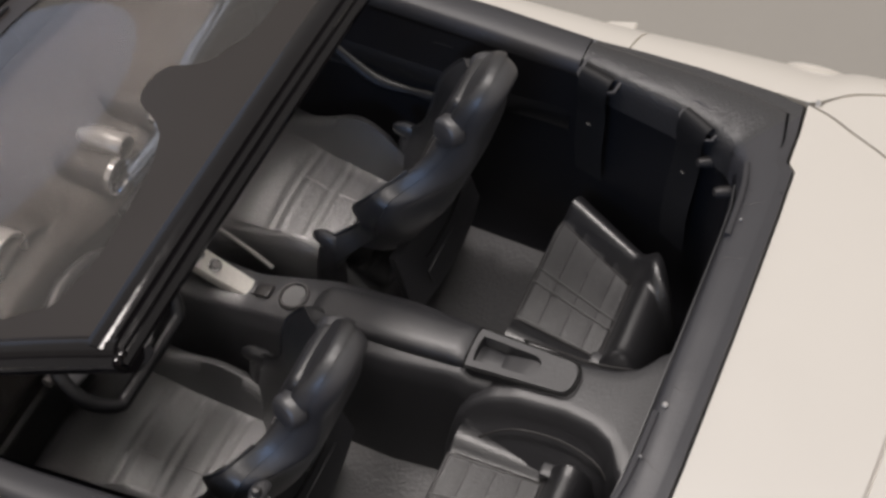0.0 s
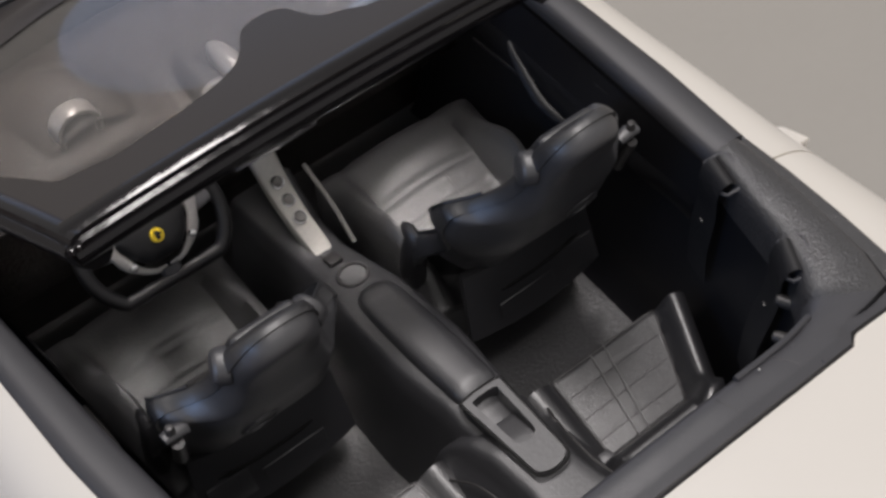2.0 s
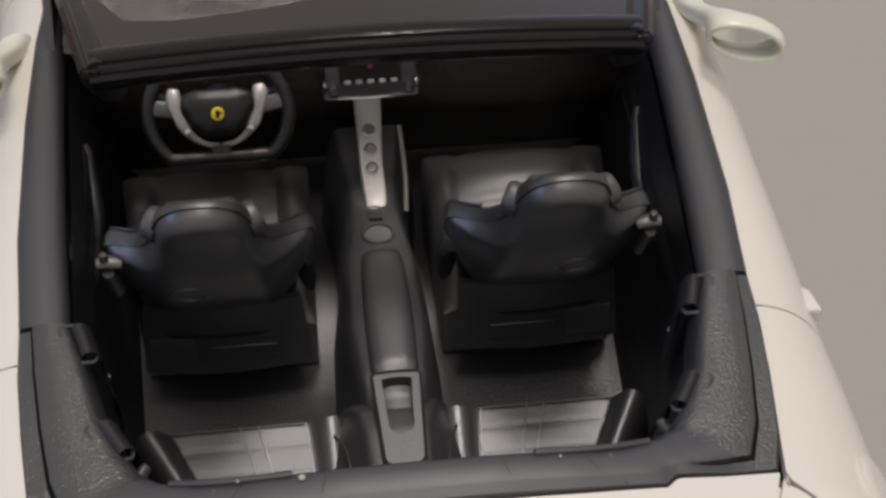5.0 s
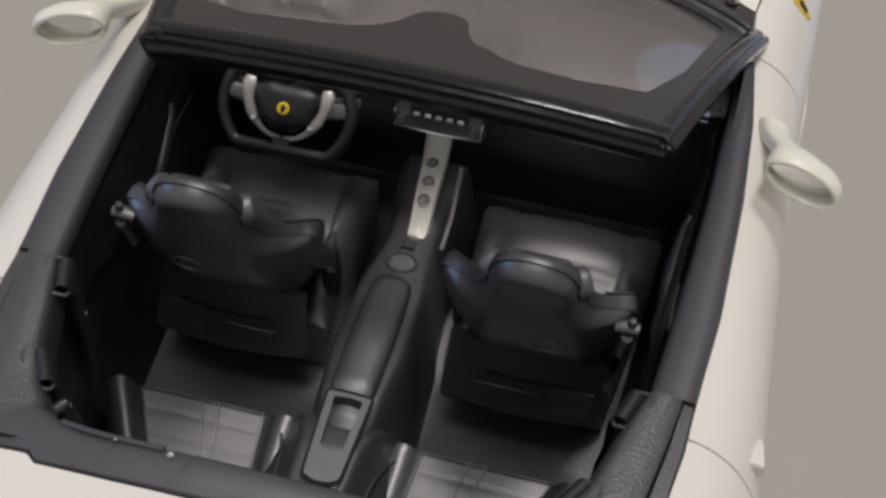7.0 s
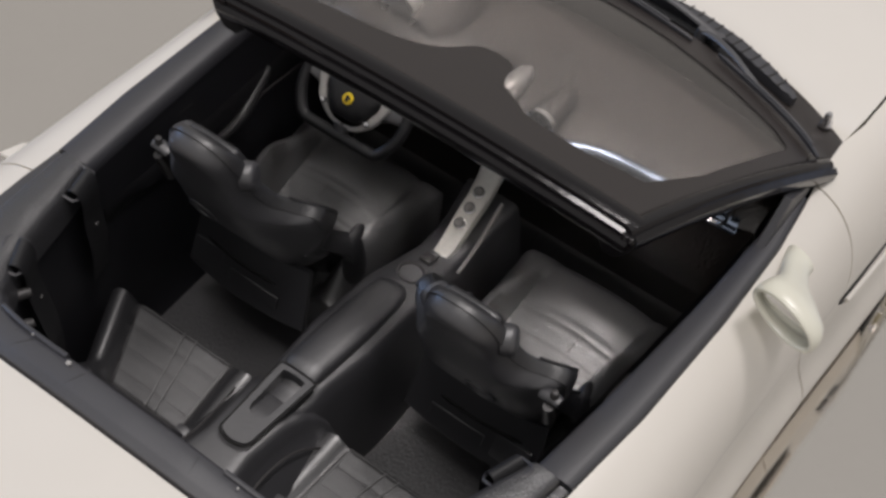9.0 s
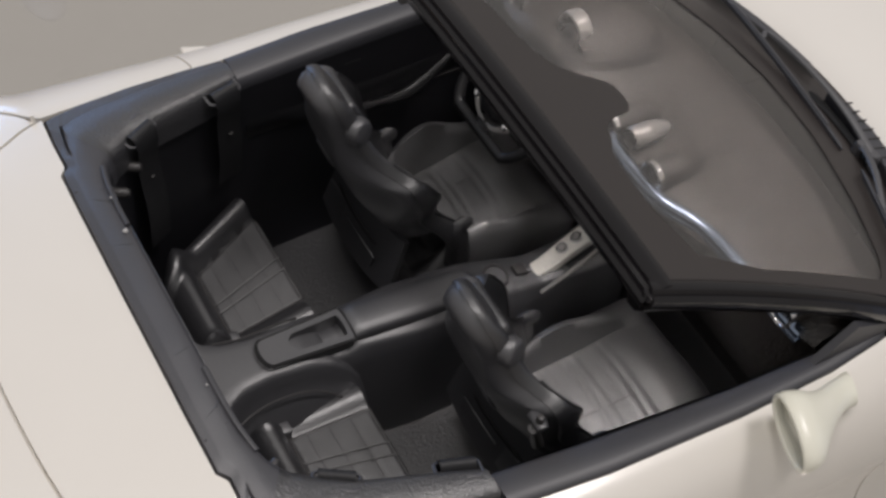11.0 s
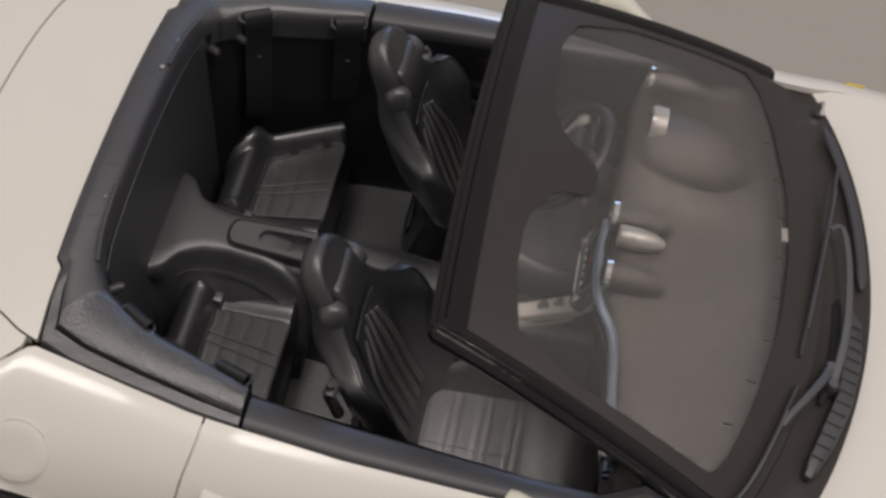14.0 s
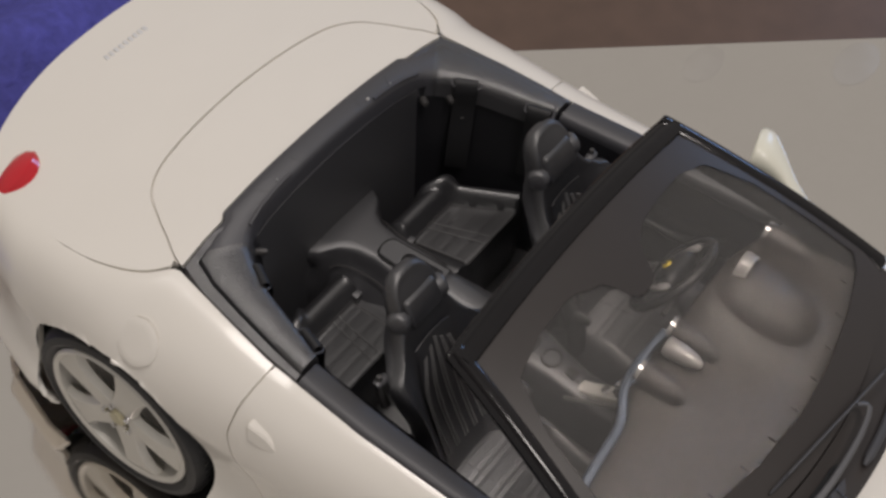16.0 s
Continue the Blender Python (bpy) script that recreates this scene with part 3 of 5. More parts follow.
# ---- door tops and inner panels ----
DOOR_TOP = [(0.425, 0.744, 0.930, 0.648), (0.67, 0.766, 0.931, 0.672), (1.03, 0.776, 0.936, 0.698), (1.30, 0.770, 0.943, 0.708), (1.48, 0.750, 0.955, 0.706)]
for s in (1, -1):
    rows = []
    for k in range(25):
        y = 0.425 + (1.48 - 0.425) * k / 24
        xo, z, xi = table(DOOR_TOP, y)
        w = xo - xi
        rows.append([Vector((s * a, y, b)) for a, b in ((xo, z - 0.05), (xo, z - 0.004), (xo - 0.006, z + 0.003), (xo - 0.3 * w, z + 0.006), (xi + 0.18 * w, z + 0.004), (xi + 0.05 * w, z - 0.005), (xi, z - 0.022), (xi - 0.004, z - 0.08))])
    bm = bmesh.new()
    grid(bm, rows, caps=True)
    part("door_top_trim", bm, TRIM, side["door", s], "matt black door top trim", sharp=45)
    rows = []
    for k in range(25):
        y = 0.44 + (1.46 - 0.44) * k / 24
        xo, z, xi = table(DOOR_TOP, y)
        led = 0.010 * sstep(0.5, 0.62, y) * (1 - sstep(1.2, 1.34, y))
        rows.append([Vector((s * a, y, b)) for a, b in ((xi + 0.012, z - 0.030), (xi - 0.002, 0.80), (xi - 0.012, 0.775), (xi - 0.012 - led, 0.765), (xi - 0.014 - led, 0.735), (xi + 0.004, 0.71), (xi - 0.004, 0.60), (xi - 0.018, 0.585), (xi - 0.02, 0.42), (xi - 0.01, 0.28))])
    bm = bmesh.new()
    grid(bm, rows)
    bmesh.ops.recalc_face_normals(bm, faces=bm.faces)
    bmesh.ops.solidify(bm, geom=bm.faces[:], thickness=0.012 )
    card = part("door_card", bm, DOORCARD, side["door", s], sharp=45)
    part("door_pull", tube(curve([(s * 0.668, 0.66, 0.86), (s * 0.664, 0.72, 0.866), (s * 0.668, 0.80, 0.864)], 8), 0.005, 8), PIPE, card)
    part("door_crease", tube(curve([(s * 0.66, 0.55, 0.69), (s * 0.668, 0.9, 0.70), (s * 0.676, 1.25, 0.69)], 10), 0.006, 8), PIPE, card)
    rest = curve([(s * 0.672, 1.11, 0.775), (s * 0.662, 1.02, 0.715), (s * 0.655, 0.94, 0.684), (s * 0.652, 0.80, 0.690), (s * 0.656, 0.68, 0.708)], 18)
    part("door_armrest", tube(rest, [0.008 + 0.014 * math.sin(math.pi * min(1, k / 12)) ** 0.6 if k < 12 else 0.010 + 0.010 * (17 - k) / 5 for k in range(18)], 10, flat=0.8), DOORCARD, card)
    part("door_lamp_bezel", tube([(s * (0.688 + 0.004 * math.sin(a)), 1.34 + 0.030 * math.cos(a), 0.845 + 0.030 * math.sin(a)) for a in [k * 2 * math.pi / 24 for k in range(24)]], 0.0035, 6, close=True), GREYTRIM, card)
    # triangular panel at the foot of the screen pillar
    bm = bmesh.new()
    tri = [(1.26, 0.943), (1.52, 0.962), (1.50, 0.985), (1.36, 1.045)]
    grid(bm, [[(s * 0.742, y, z) for y, z in tri], [(s * 0.722, y, z) for y, z in tri]], close_u=True, caps=True)
    part("quarter_panel", bm, TRIM, side["door", s])

# ---- tub and floor ----
LOOP = [(0.696, 1.50), (0.690, 1.12), (0.664, 0.75), (0.642, 0.43), (0.606, 0.30), (0.568, 0.17), (0.532, 0.085), (0.490, 0.024), (0.448, -0.004), (0.38, -0.022), (0.25, -0.028), (0, -0.031)]
half = resample([(x, y, 0) for x, y in LOOP], 30)
ring = half + [Vector((-p.x, p.y, 0)) for p in reversed(half[:-1])]
rows = []
for z, k, dy in ((0.95, 1.0, 0.0), (0.80, 0.985, 0.012), (0.62, 0.965, 0.03), (0.42, 0.95, 0.045), (0.30, 0.93, 0.06), (0.275, 0.90, 0.08)):
    rows.append([Vector((p.x * k, p.y + dy * sstep(0.7, -0.05, p.y), z)) for p in ring])
for r in rows[:1]:
    for p in r:
        p.z = 0.905 + 0.05 * sstep(0.45, 0.0, p.y) + (0.035 * (1 - (p.x / 0.4) ** 2) if p.y < 0 and abs(p.x) < 0.4 else 0)
bm = bmesh.new()
grid(bm, rows)
part("cockpit_tub", bm, TUB, car, "deep moulded black cockpit tub, darkened for its shade", sharp=50)
# lighter overlay: the light on the tub's rear wall is put into its colour
wall = [j for j, p in enumerate(ring) if abs(p.x) < 0.47 and p.y < 0.2]
part("lit_rear_wall", sheet([[rows[i][j] + Vector((0, 0.005, 0)) for j in wall] for i in range(5)], 0.003), SHELL, car, "lighter satin black copy of the tub's rear wall, painted as lit", sharp=50)
bm = bmesh.new()
grid(bm, [[(-0.66, y, 0.272), (-0.2, y, 0.29), (0, y, 0.29), (0.2, y, 0.29), (0.66, y, 0.272)] for y in (0.0, 0.5, 1.0, 1.55)])
bmesh.ops.solidify(bm, geom=bm.faces[:], thickness=0.03)
part("cockpit_floor", bm, CARPET, car, "dark grey speckled cockpit floor")
for x, y, z in ((0.427, 0.016, 0.905), (-0.427, 0.016, 0.905), (0.50, 0.075, 0.90), (-0.50, 0.075, 0.90)):
    m = Matrix.Translation((x, y, z)) @ Vector((-x * 1.2, 0.8, 0.2)).to_track_quat("Z", "Y").to_matrix().to_4x4()
    part("trim_peg", lathe([(0, 0.022), (0.009, 0.020), (0.013, 0.008), (0.014, -0.02)], 12, m), PIPE, car)

# ---- rear seats ----


def rear_seat(s):
    def edges(v):
        """Panel borders as fractions of the width: inner and outer."""
        return 0.175 - 0.02 * v, 0.815 - 0.10 * v ** 1.3

    def at(u, v):
        """u: 0 inboard to 1 outboard; v: 0 front to 1 rear."""
        x_in, x_out = 0.098 + 0.012 * v, 0.592 - 0.165 * v - 0.05 * sstep(0.75, 1.0, v)
        x = x_in + (x_out - x_in) * u
        y = 0.420 - 0.345 * v - 0.03 * sstep(0.75, 1.0, u) * (1 - v)
        z = 0.552 - 0.055 * v
        e_in, e_out = edges(v)
        over = min(1, max(0, (u - e_out) / (1.02 - e_out)))
        outer = 0.062 * math.sin(math.pi * over ** 0.75) ** 1.25 * (0.75 + 0.55 * v)
        rear = 0.092 * math.sin(math.pi * min(1, max(0, (v - 0.65) / 0.37)) ** 0.85) * sstep(0.0, 0.14, u)
        inner = 0.020 * math.sin(math.pi * min(1, max(0, (e_in - u) / e_in))) * (1 - 0.5 * v)
        z += max(outer, rear) + 0.35 * min(outer, rear) + inner
        z -= 0.10 * sstep(0.93, 1.0, u) ** 2 + 0.05 * sstep(0.03, 0.0, u) + 0.05 * sstep(0.05, 0.0, v) ** 2 + 0.06 * sstep(0.94, 1.0, v)
        return Vector((x * s, y, z))

    rows = []
    for j in range(41):
        u = j / 40
        top = [at(u, k / 26) for k in range(27)]
        a, b = top[0], top[-1]
        rows.append([Vector((a.x, a.y + 0.004, 0.28)), Vector((a.x, a.y + 0.008, 0.40)), Vector((a.x, a.y + 0.006, a.z - 0.02))] + top + [Vector((b.x, b.y - 0.01, 0.3))])
    bm = bmesh.new()
    grid(bm, rows, caps=True)
    seat = part("rear_seat", bm, ROLL, car, "small black moulded rear seat cushion", sharp=60)
    # stitched panel
    def on(a, b, lift=0.0):
        """a across the panel from its inner to its outer border, b from the front to the rear."""
        v = 0.03 + 0.63 * b
        e_in, e_out = edges(v)
        return at(e_in + 0.01 + (e_out - e_in - 0.02) * a, v) + Vector((0, 0, lift))

    CREASE = (0.26, 0.52, 0.78)
    rows = [[on(j / 28, k / 28, 0.0035 - 0.0016 * sum(math.exp(-((k / 28 - c) / 0.022) ** 2) for c in CREASE) + 0.0025 * math.sin(math.pi * j / 28)) for j in range(29)] for k in range(29)]
    pn = part("seat_panel", sheet(rows, 0.010), REARPANEL, seat, "grained stitched seat panel", sharp=70)
    border = [on(0, 1 - k / 12, 0.004) for k in range(13)] + [on(k / 10, 0, 0.004) for k in range(1, 11)] + [on(1, k / 12, 0.004) for k in range(1, 13)] + [on(1 - k / 8, 1, 0.004) for k in range(1, 8)]
    part("piping", tube(border, 0.0020, 6, close=True), PIPE, seat)
    part("inner_border_seam", tube([on(0.022, 0.02 + 0.96 * k / 14, 0.0046) for k in range(15)], 0.0015, 6), REARSEAM, pn)
    part("front_border_seam", tube([on(0.03 + 0.94 * k / 14, 0.02, 0.0044) for k in range(15)], 0.0012, 6), REARSEAM, pn)
    for u in (0.37, 0.50):
        part("seam", tube([on(u, 0.01 + 0.98 * k / 16, 0.0064 + 0.0025 * math.sin(math.pi * u)) for k in range(17)], 0.0019, 6), REARSEAM, pn)
    for v in CREASE:
        part("crease", tube([on(0.02 + 0.96 * k / 14, v, 0.0022 + 0.0025 * math.sin(math.pi * (0.02 + 0.96 * k / 14))) for k in range(15)], 0.0011, 5), PIPE, pn)
    return seat


for s in (1, -1):
    rear_seat(s)

# ---- centre tunnel and console ----
TUN = [(-0.02, 0.185, 0.655), (0.036, 0.155, 0.657), (0.073, 0.096, 0.659), (0.12, 0.070, 0.660), (0.19, 0.060, 0.660), (0.30, 0.066, 0.656), (0.36, 0.078, 0.640), (0.40, 0.092, 0.610), (0.43, 0.108, 0.560), (0.45, 0.120, 0.46)]
rows = []
for k in range(40):
    y = -0.02 + 0.47 * k / 39
    xe, z = table(TUN, y)
    half = [(0.0, z + 0.002), (xe * 0.6, z + 0.001), (xe - 0.006, z), (xe + 0.002, z - 0.004), (xe + 0.010, z - 0.014), (xe + 0.018, z - 0.040), (min(0.165, xe + 0.034), z - 0.075), (max(0.150, xe + 0.036), min(0.535, z - 0.09)), (max(0.170, xe + 0.04), 0.44), (0.20, 0.28)]
    rows.append([Vector((-x, y, h)) for x, h in reversed(half[1:])] + [Vector((x, y, h)) for x, h in half])
bm = bmesh.new()
grid(bm, rows, caps=True)
tunnel = part("centre_tunnel", bm, CONSOLE, car, "black moulded tunnel with scooped arched sides", sharp=65)
for s in (1, -1):
    arc = [Vector((s * x, y, z)) for x, y, z in curve([(0.150, 0.055, 0.570), (0.122, 0.10, 0.600), (0.104, 0.19, 0.606), (0.112, 0.29, 0.598), (0.135, 0.36, 0.560)], 24)]
    part("arch_line", tube(arc, 0.003, 6), PIPE, tunnel)
    part("tunnel_clip", rbox((s * 0.152, 0.19, 0.535), (0.034, 0.036, 0.040), 0.006), CONSOLE, tunnel)

# console: sections along y with half width and top height
CON = [(0.195, 0.048, 0.638), (0.30, 0.056, 0.638), (0.428, 0.072, 0.638), (0.434, 0.072, 0.660), (0.60, 0.088, 0.652), (0.80, 0.080, 0.644), (0.90, 0.064, 0.630), (1.00, 0.058, 0.602), (1.12, 0.066, 0.600), (1.25, 0.085, 0.64)]
rows = []
for k in range(45):
    y = 0.195 + (1.25 - 0.195) * k / 44
    w, z = table(CON, y)
    rows.append([Vector((a + 0.006, y, b)) for a, b in ((-w - 0.045, 0.28), (-w - 0.03, 0.45), (-w - 0.012, z - 0.06), (-w, z - 0.012), (-w + 0.012, z), (0, z + 0.002), (w - 0.012, z), (w, z - 0.012), (w + 0.012, z - 0.06), (w + 0.03, 0.45), (w + 0.045, 0.28))])
bm = bmesh.new()
grid(bm, rows, caps=True)
console = part("centre_console", bm, CONSOLE, car, "black centre console between the seats", sharp=50)
# rear plate with open tray


def plate_ring(y0, y1, w0, w1, z, n=8):
    pts = []
    for k in range(n + 1):
        a = math.pi * k / n
        pts.append(Vector((0.008 + w0 * math.cos(a), y0 + 0.02 - 0.022 * math.sin(a), z)))
    for k in range(n + 1):
        a = math.pi + math.pi * k / n
        pts.append(Vector((0.008 + w1 * math.cos(a), y1 - 0.006 - 0.006 * math.sin(a), z)))
    return pts


outer, inner = plate_ring(0.192, 0.43, 0.040, 0.050, 0.678), plate_ring(0.272, 0.418, 0.027, 0.033, 0.678)
bm = bmesh.new()
low = lambda r, d: [p - Vector((0, 0, d)) for p in r]
grid(bm, [low(outer, 0.07), low(outer, 0.003), outer, inner, low(inner, 0.045)], close_u=True)
part("tray_plate", bm, CONSOLE, console, "black plate with a small open tray", sharp=40)
part("plate_gap", tube(low(plate_ring(0.186, 0.434, 0.044, 0.054, 0.676), 0.002), 0.003, 6, close=True), DARK, console)
# armrest
rows = []
for k in range(31):
    t = k / 30
    y = 0.432 + 0.385 * t
    w = 0.052 + 0.010 * math.sin(t * math.pi * 0.8) - 0.012 * t
    w *= math.sqrt(max(0.0, 1 - max(0, (t - 0.9) / 0.1) ** 2 * 0.75)) * (1 if t > 0.03 else 0.94)
    h = 0.030 * (1 - 0.6 * sstep(0.93, 1, t)) * (1 - 0.35 * sstep(0.05, 0, t))
    z = 0.664 - 0.022 * t
    rows.append([Vector((0.008 + a * w, y, z + b * h)) for a, b in ((-0.96, -0.3), (-1, 0.1), (-0.96, 0.55), (-0.8, 0.85), (-0.4, 1.0), (0, 1.04), (0.4, 1.0), (0.8, 0.85), (0.96, 0.55), (1, 0.1), (0.96, -0.3))])
bm = bmesh.new()
grid(bm, rows, caps=True)
part("armrest", bm, CONSOLE, console, "padded black armrest lid", sharp=50)
# cup ring and switch
bm = tube([(0.008 + 0.036 * math.cos(a), 0.876 + 0.032 * math.sin(a), 0.639) for a in [k * 2 * math.pi / 28 for k in range(28)]], 0.0045, 6, close=True)
part("cup_holder_ring", bm, PIPE, console)
part("cup_lid", lathe([(0, 0.004), (0.030, 0.004), (0.033, 0)], 28, Matrix.Translation((0.008, 0.876, 0.634))), CONSOLE, console)
part("console_switch", rbox((0.006, 0.955, 0.622), (0.036, 0.04, 0.012), 0.004, Euler((radians(-14), 0, 0)).to_matrix()), PIPE, console)
part("console_button", rbox((0.006, 0.985, 0.613), (0.026, 0.012, 0.008), 0.003), CONSOLE, console)
# silver gear bridge
rows = []
for k in range(19):
    t = k / 18
    c = curve([(0.012, 0.995, 0.594), (0.013, 1.03, 0.608), (0.010, 1.10, 0.648), (0.011, 1.17, 0.697), (0.011, 1.22, 0.76)], 19)[k]
    w = 0.024 + 0.010 * t
    w *= 0.8 if k == 0 else 1
    rows.append([Vector((c.x + a * w, c.y, c.z + b)) for a, b in ((-1, -0.02), (-1, 0.002), (-0.88, 0.009), (-0.4, 0.012), (0.4, 0.012), (0.88, 0.009), (1, 0.002), (1, -0.02))])
bm = bmesh.new()
grid(bm, rows, caps=True)
bridge = part("gear_bridge", bm, SILVER, car, "silver gear selector bridge with three buttons", sharp=45)
for y, z in ((1.085, 0.652), (1.125, 0.678), (1.163, 0.707)):
    m = Matrix.Translation((0.010, y, z)) @ Vector((0, -0.5, 0.85)).to_track_quat("Z", "Y").to_matrix().to_4x4()
    part("gear_button", lathe([(0, 0.010), (0.006, 0.011), (0.010, 0.012), (0.013, 0.008), (0.014, -0.004)], 16, m), GREYTRIM, bridge)
    part("button_ring", lathe([(0.0135, -0.004), (0.0135, 0.007), (0.0160, 0.006), (0.0165, -0.004)], 16, m), CHROME, bridge)
part("bridge_side", tube(curve([(0.085, 0.98, 0.60), (0.09, 1.06, 0.655), (0.085, 1.16, 0.72)], 8), 0.006, 8), GREYTRIM, console, "thin bright trim edge")

# ---- dashboard ----
rows = []
for j in range(57):
    x = -0.70 + 1.40 * j / 56
    hump = math.exp(-((x + 0.35) / 0.17) ** 4)
    side_fall = (abs(x) / 0.7) ** 4
    mid = math.exp(-((x - 0.02) / 0.19) ** 4)
    yb = 0.06 * side_fall + 0.05 * (x > 0.15) * sstep(0.15, 0.4, x)
    rows.append([Vector((x, y + d, z)) for y, z, d in (
        (1.66 - 0.10 * (x / 0.7) ** 2, 0.965, 0), (1.50 - 0.05 * (x / 0.7) ** 2, 0.975 + 0.02 * hump, 0), (1.36, 0.982 + 0.055 * hump, 0), (1.26, 0.980 + 0.065 * hump + 0.015 * mid, yb), (1.205, 0.966 + 0.06 * hump + 0.012 * mid, yb),
        (1.190, 0.945 + 0.045 * hump, yb), (1.205 + 0.03 * hump, 0.925, yb), (1.215, 0.86, yb), (1.215, 0.80, yb), (1.25, 0.72, yb * 0.6), (1.32, 0.62, 0), (1.46, 0.50, 0), (1.5, 0.3, 0))])
bm = bmesh.new()
grid(bm, rows)
bmesh.ops.recalc_face_normals(bm, faces=bm.faces)
dash = part("dashboard", bm, DASH, car, "grained black dashboard seen through the windscreen", sharp=60)


def pod(x, y0, y1, z, r, ring, mat, label=""):
    m = Matrix.Translation((x, y0, z)) @ Matrix.Rotation(radians(-90), 4, "X")
    L = y1 - y0
    p = part("dash_pod", lathe([(r * 0.85, 0), (r, 0.006), (r * 1.0, L * 0.4), (r * 0.82, L * 0.75), (r * 0.4, L * 0.97), (0, L)], 28, m), mat, dash, label)
    if ring:
        part("pod_ring", lathe([(r * 0.72, -0.004), (r * 0.80, -0.010), (r * 1.02, -0.008), (r * 1.04, 0.006)], 28, m), ring, p)
        part("vent_core", lathe([(0, 0.012), (r * 0.3, 0.004), (r * 0.35, 0.012), (r * 0.8, 0.014)], 20, m), SHELL, p)


pod(-0.066, 1.200, 1.36, 1.008, 0.041, CHROME, DASH)
pod(0.126, 1.205, 1.36, 1.004, 0.041, CHROME, DASH)
pod(0.004, 1.215, 1.34, 1.018, 0.031, None, GREYTRIM, "bright silver bullet-shaped dash button")
pod(-0.594, 1.245, 1.40, 0.995, 0.040, CHROME, DASH)
pod(0.600, 1.265, 1.40, 0.985, 0.040, CHROME, DASH)
m = Matrix.Translation((-0.360, 1.262, 1.062)) @ Matrix.Rotation(radians(-90), 4, "X")
part("binnacle_ring", lathe([(0.040, 0.0), (0.044, -0.012), (0.052, -0.012), (0.056, 0.0), (0.054, 0.03)], 32, m), GREYTRIM, dash, "silver gauge ring")
part("instrument_hood", lathe([(0.128, -0.01), (0.137, 0.0), (0.145, 0.04), (0.146, 0.10), (0.138, 0.17), (0.116, 0.23), (0.080, 0.275), (0.035, 0.297), (0.0, 0.30)], 48, Matrix.Translation((-0.340, 1.255, 0.945)) @ Matrix.Rotation(radians(-90), 4, "X")), DASH, dash)
# glossy ledge along the passenger side
for dz, r in ((0.0, 0.014), (-0.022, 0.010)):
    pts = curve([(-0.05, 1.186, 0.992 + dz), (0.08, 1.180, 0.988 + dz), (0.19, 1.194, 0.984 + dz), (0.30, 1.246, 0.976 + dz), (0.45, 1.262, 0.972 + dz), (0.66, 1.285, 0.955 + dz)], 30)
    part("dash_ledge", tube(pts, r * 1.25, 12), LEDGE, dash, "bright polished dash ledge, blue reflection painted in")
# radio
rad = rbox((0.018, 1.178, 0.882), (0.232, 0.03, 0.118), 0.008, Euler((radians(-18), 0, 0)).to_matrix())
radio = part("radio", rad, SHELL, dash, "black radio unit with a chrome frame")
tilt = Euler((radians(-18), 0, 0)).to_matrix()


def on_radio(x, z, d=0.017):
    return Vector((0.018, 1.178, 0.882)) + tilt @ Vector((x, -d, z))


part("radio_frame", tube([on_radio(x, z, 0.019) for x, z in ((-0.110, -0.050), (-0.112, 0.0), (-0.110, 0.052), (0, 0.054), (0.110, 0.052), (0.112, 0), (0.110, -0.050), (0, -0.054))], 0.005, 6, close=True), CHROME, radio)
part("display", rbox(on_radio(0, 0.012), (0.15, 0.004, 0.055), 0.0015, tilt, seg=1), INK, radio)
part("red_mark", rbox(on_radio(0.0, 0.03, 0.020), (0.012, 0.004, 0.016), 0.001, tilt, seg=1), REDPRINT, radio)
for k in range(5):
    part("radio_button", rbox(on_radio(-0.056 + 0.028 * k, -0.012, 0.020), (0.016, 0.006, 0.010), 0.002, tilt, seg=1), PALE, radio)
for x in (-0.092, 0.092):
    mm = Matrix.Translation(on_radio(x, -0.028)) @ tilt.to_4x4() @ Matrix.Rotation(radians(90), 4, "X")
    part("radio_knob", lathe([(0, 0.016), (0.010, 0.015), (0.012, 0)], 16, mm), CHROME, radio)

# ---- steering wheel ----
WC = Vector((-0.345, 1.068, 0.885))
wn = Vector((0, -0.80, 0.60)).normalized()
wx, wy = Vector((1, 0, 0)), wn.cross(Vector((1, 0, 0)))
on_wheel = lambda a, b, c=0: WC + wx * a + wy * b + wn * c
ringp = []
for k in range(56):
    a = k * 2 * math.pi / 56
    ringp.append(on_wheel(0.163 * math.cos(a), max(-0.102, 0.146 * math.sin(a)), 0.0))
wheel_ob = part("steering_wheel", tube(ringp, 0.0165, 10, close=True, up=wn), DOORCARD, car, "black three-spoke steering wheel with silver spokes")
m = Matrix.Translation(on_wheel(0, 0.004, 0.016)) @ Matrix((wx, wy, wn)).transposed().to_4x4()
# wide airbag pad with a flat top that narrows downwards
rim = resample([(-0.050, 0.056, 0), (0.050, 0.056, 0), (0.078, 0.046, 0), (0.084, 0.020, 0), (0.066, -0.026, 0), (0.034, -0.056, 0), (-0.034, -0.056, 0), (-0.066, -0.026, 0), (-0.084, 0.020, 0), (-0.078, 0.046, 0), (-0.050, 0.056, 0)], 49)[:-1]
bm = bmesh.new()
grid(bm, [[m @ Vector((p.x * q, p.y * q, h)) for p in rim] for q, h in ((0.90, -0.03), (1.0, -0.012), (1.0, 0.002), (0.95, 0.011), (0.80, 0.018), (0.50, 0.022), (0.02, 0.024))], close_u=True)
part("airbag_pad", bm, DOORCARD, wheel_ob, sharp=60)
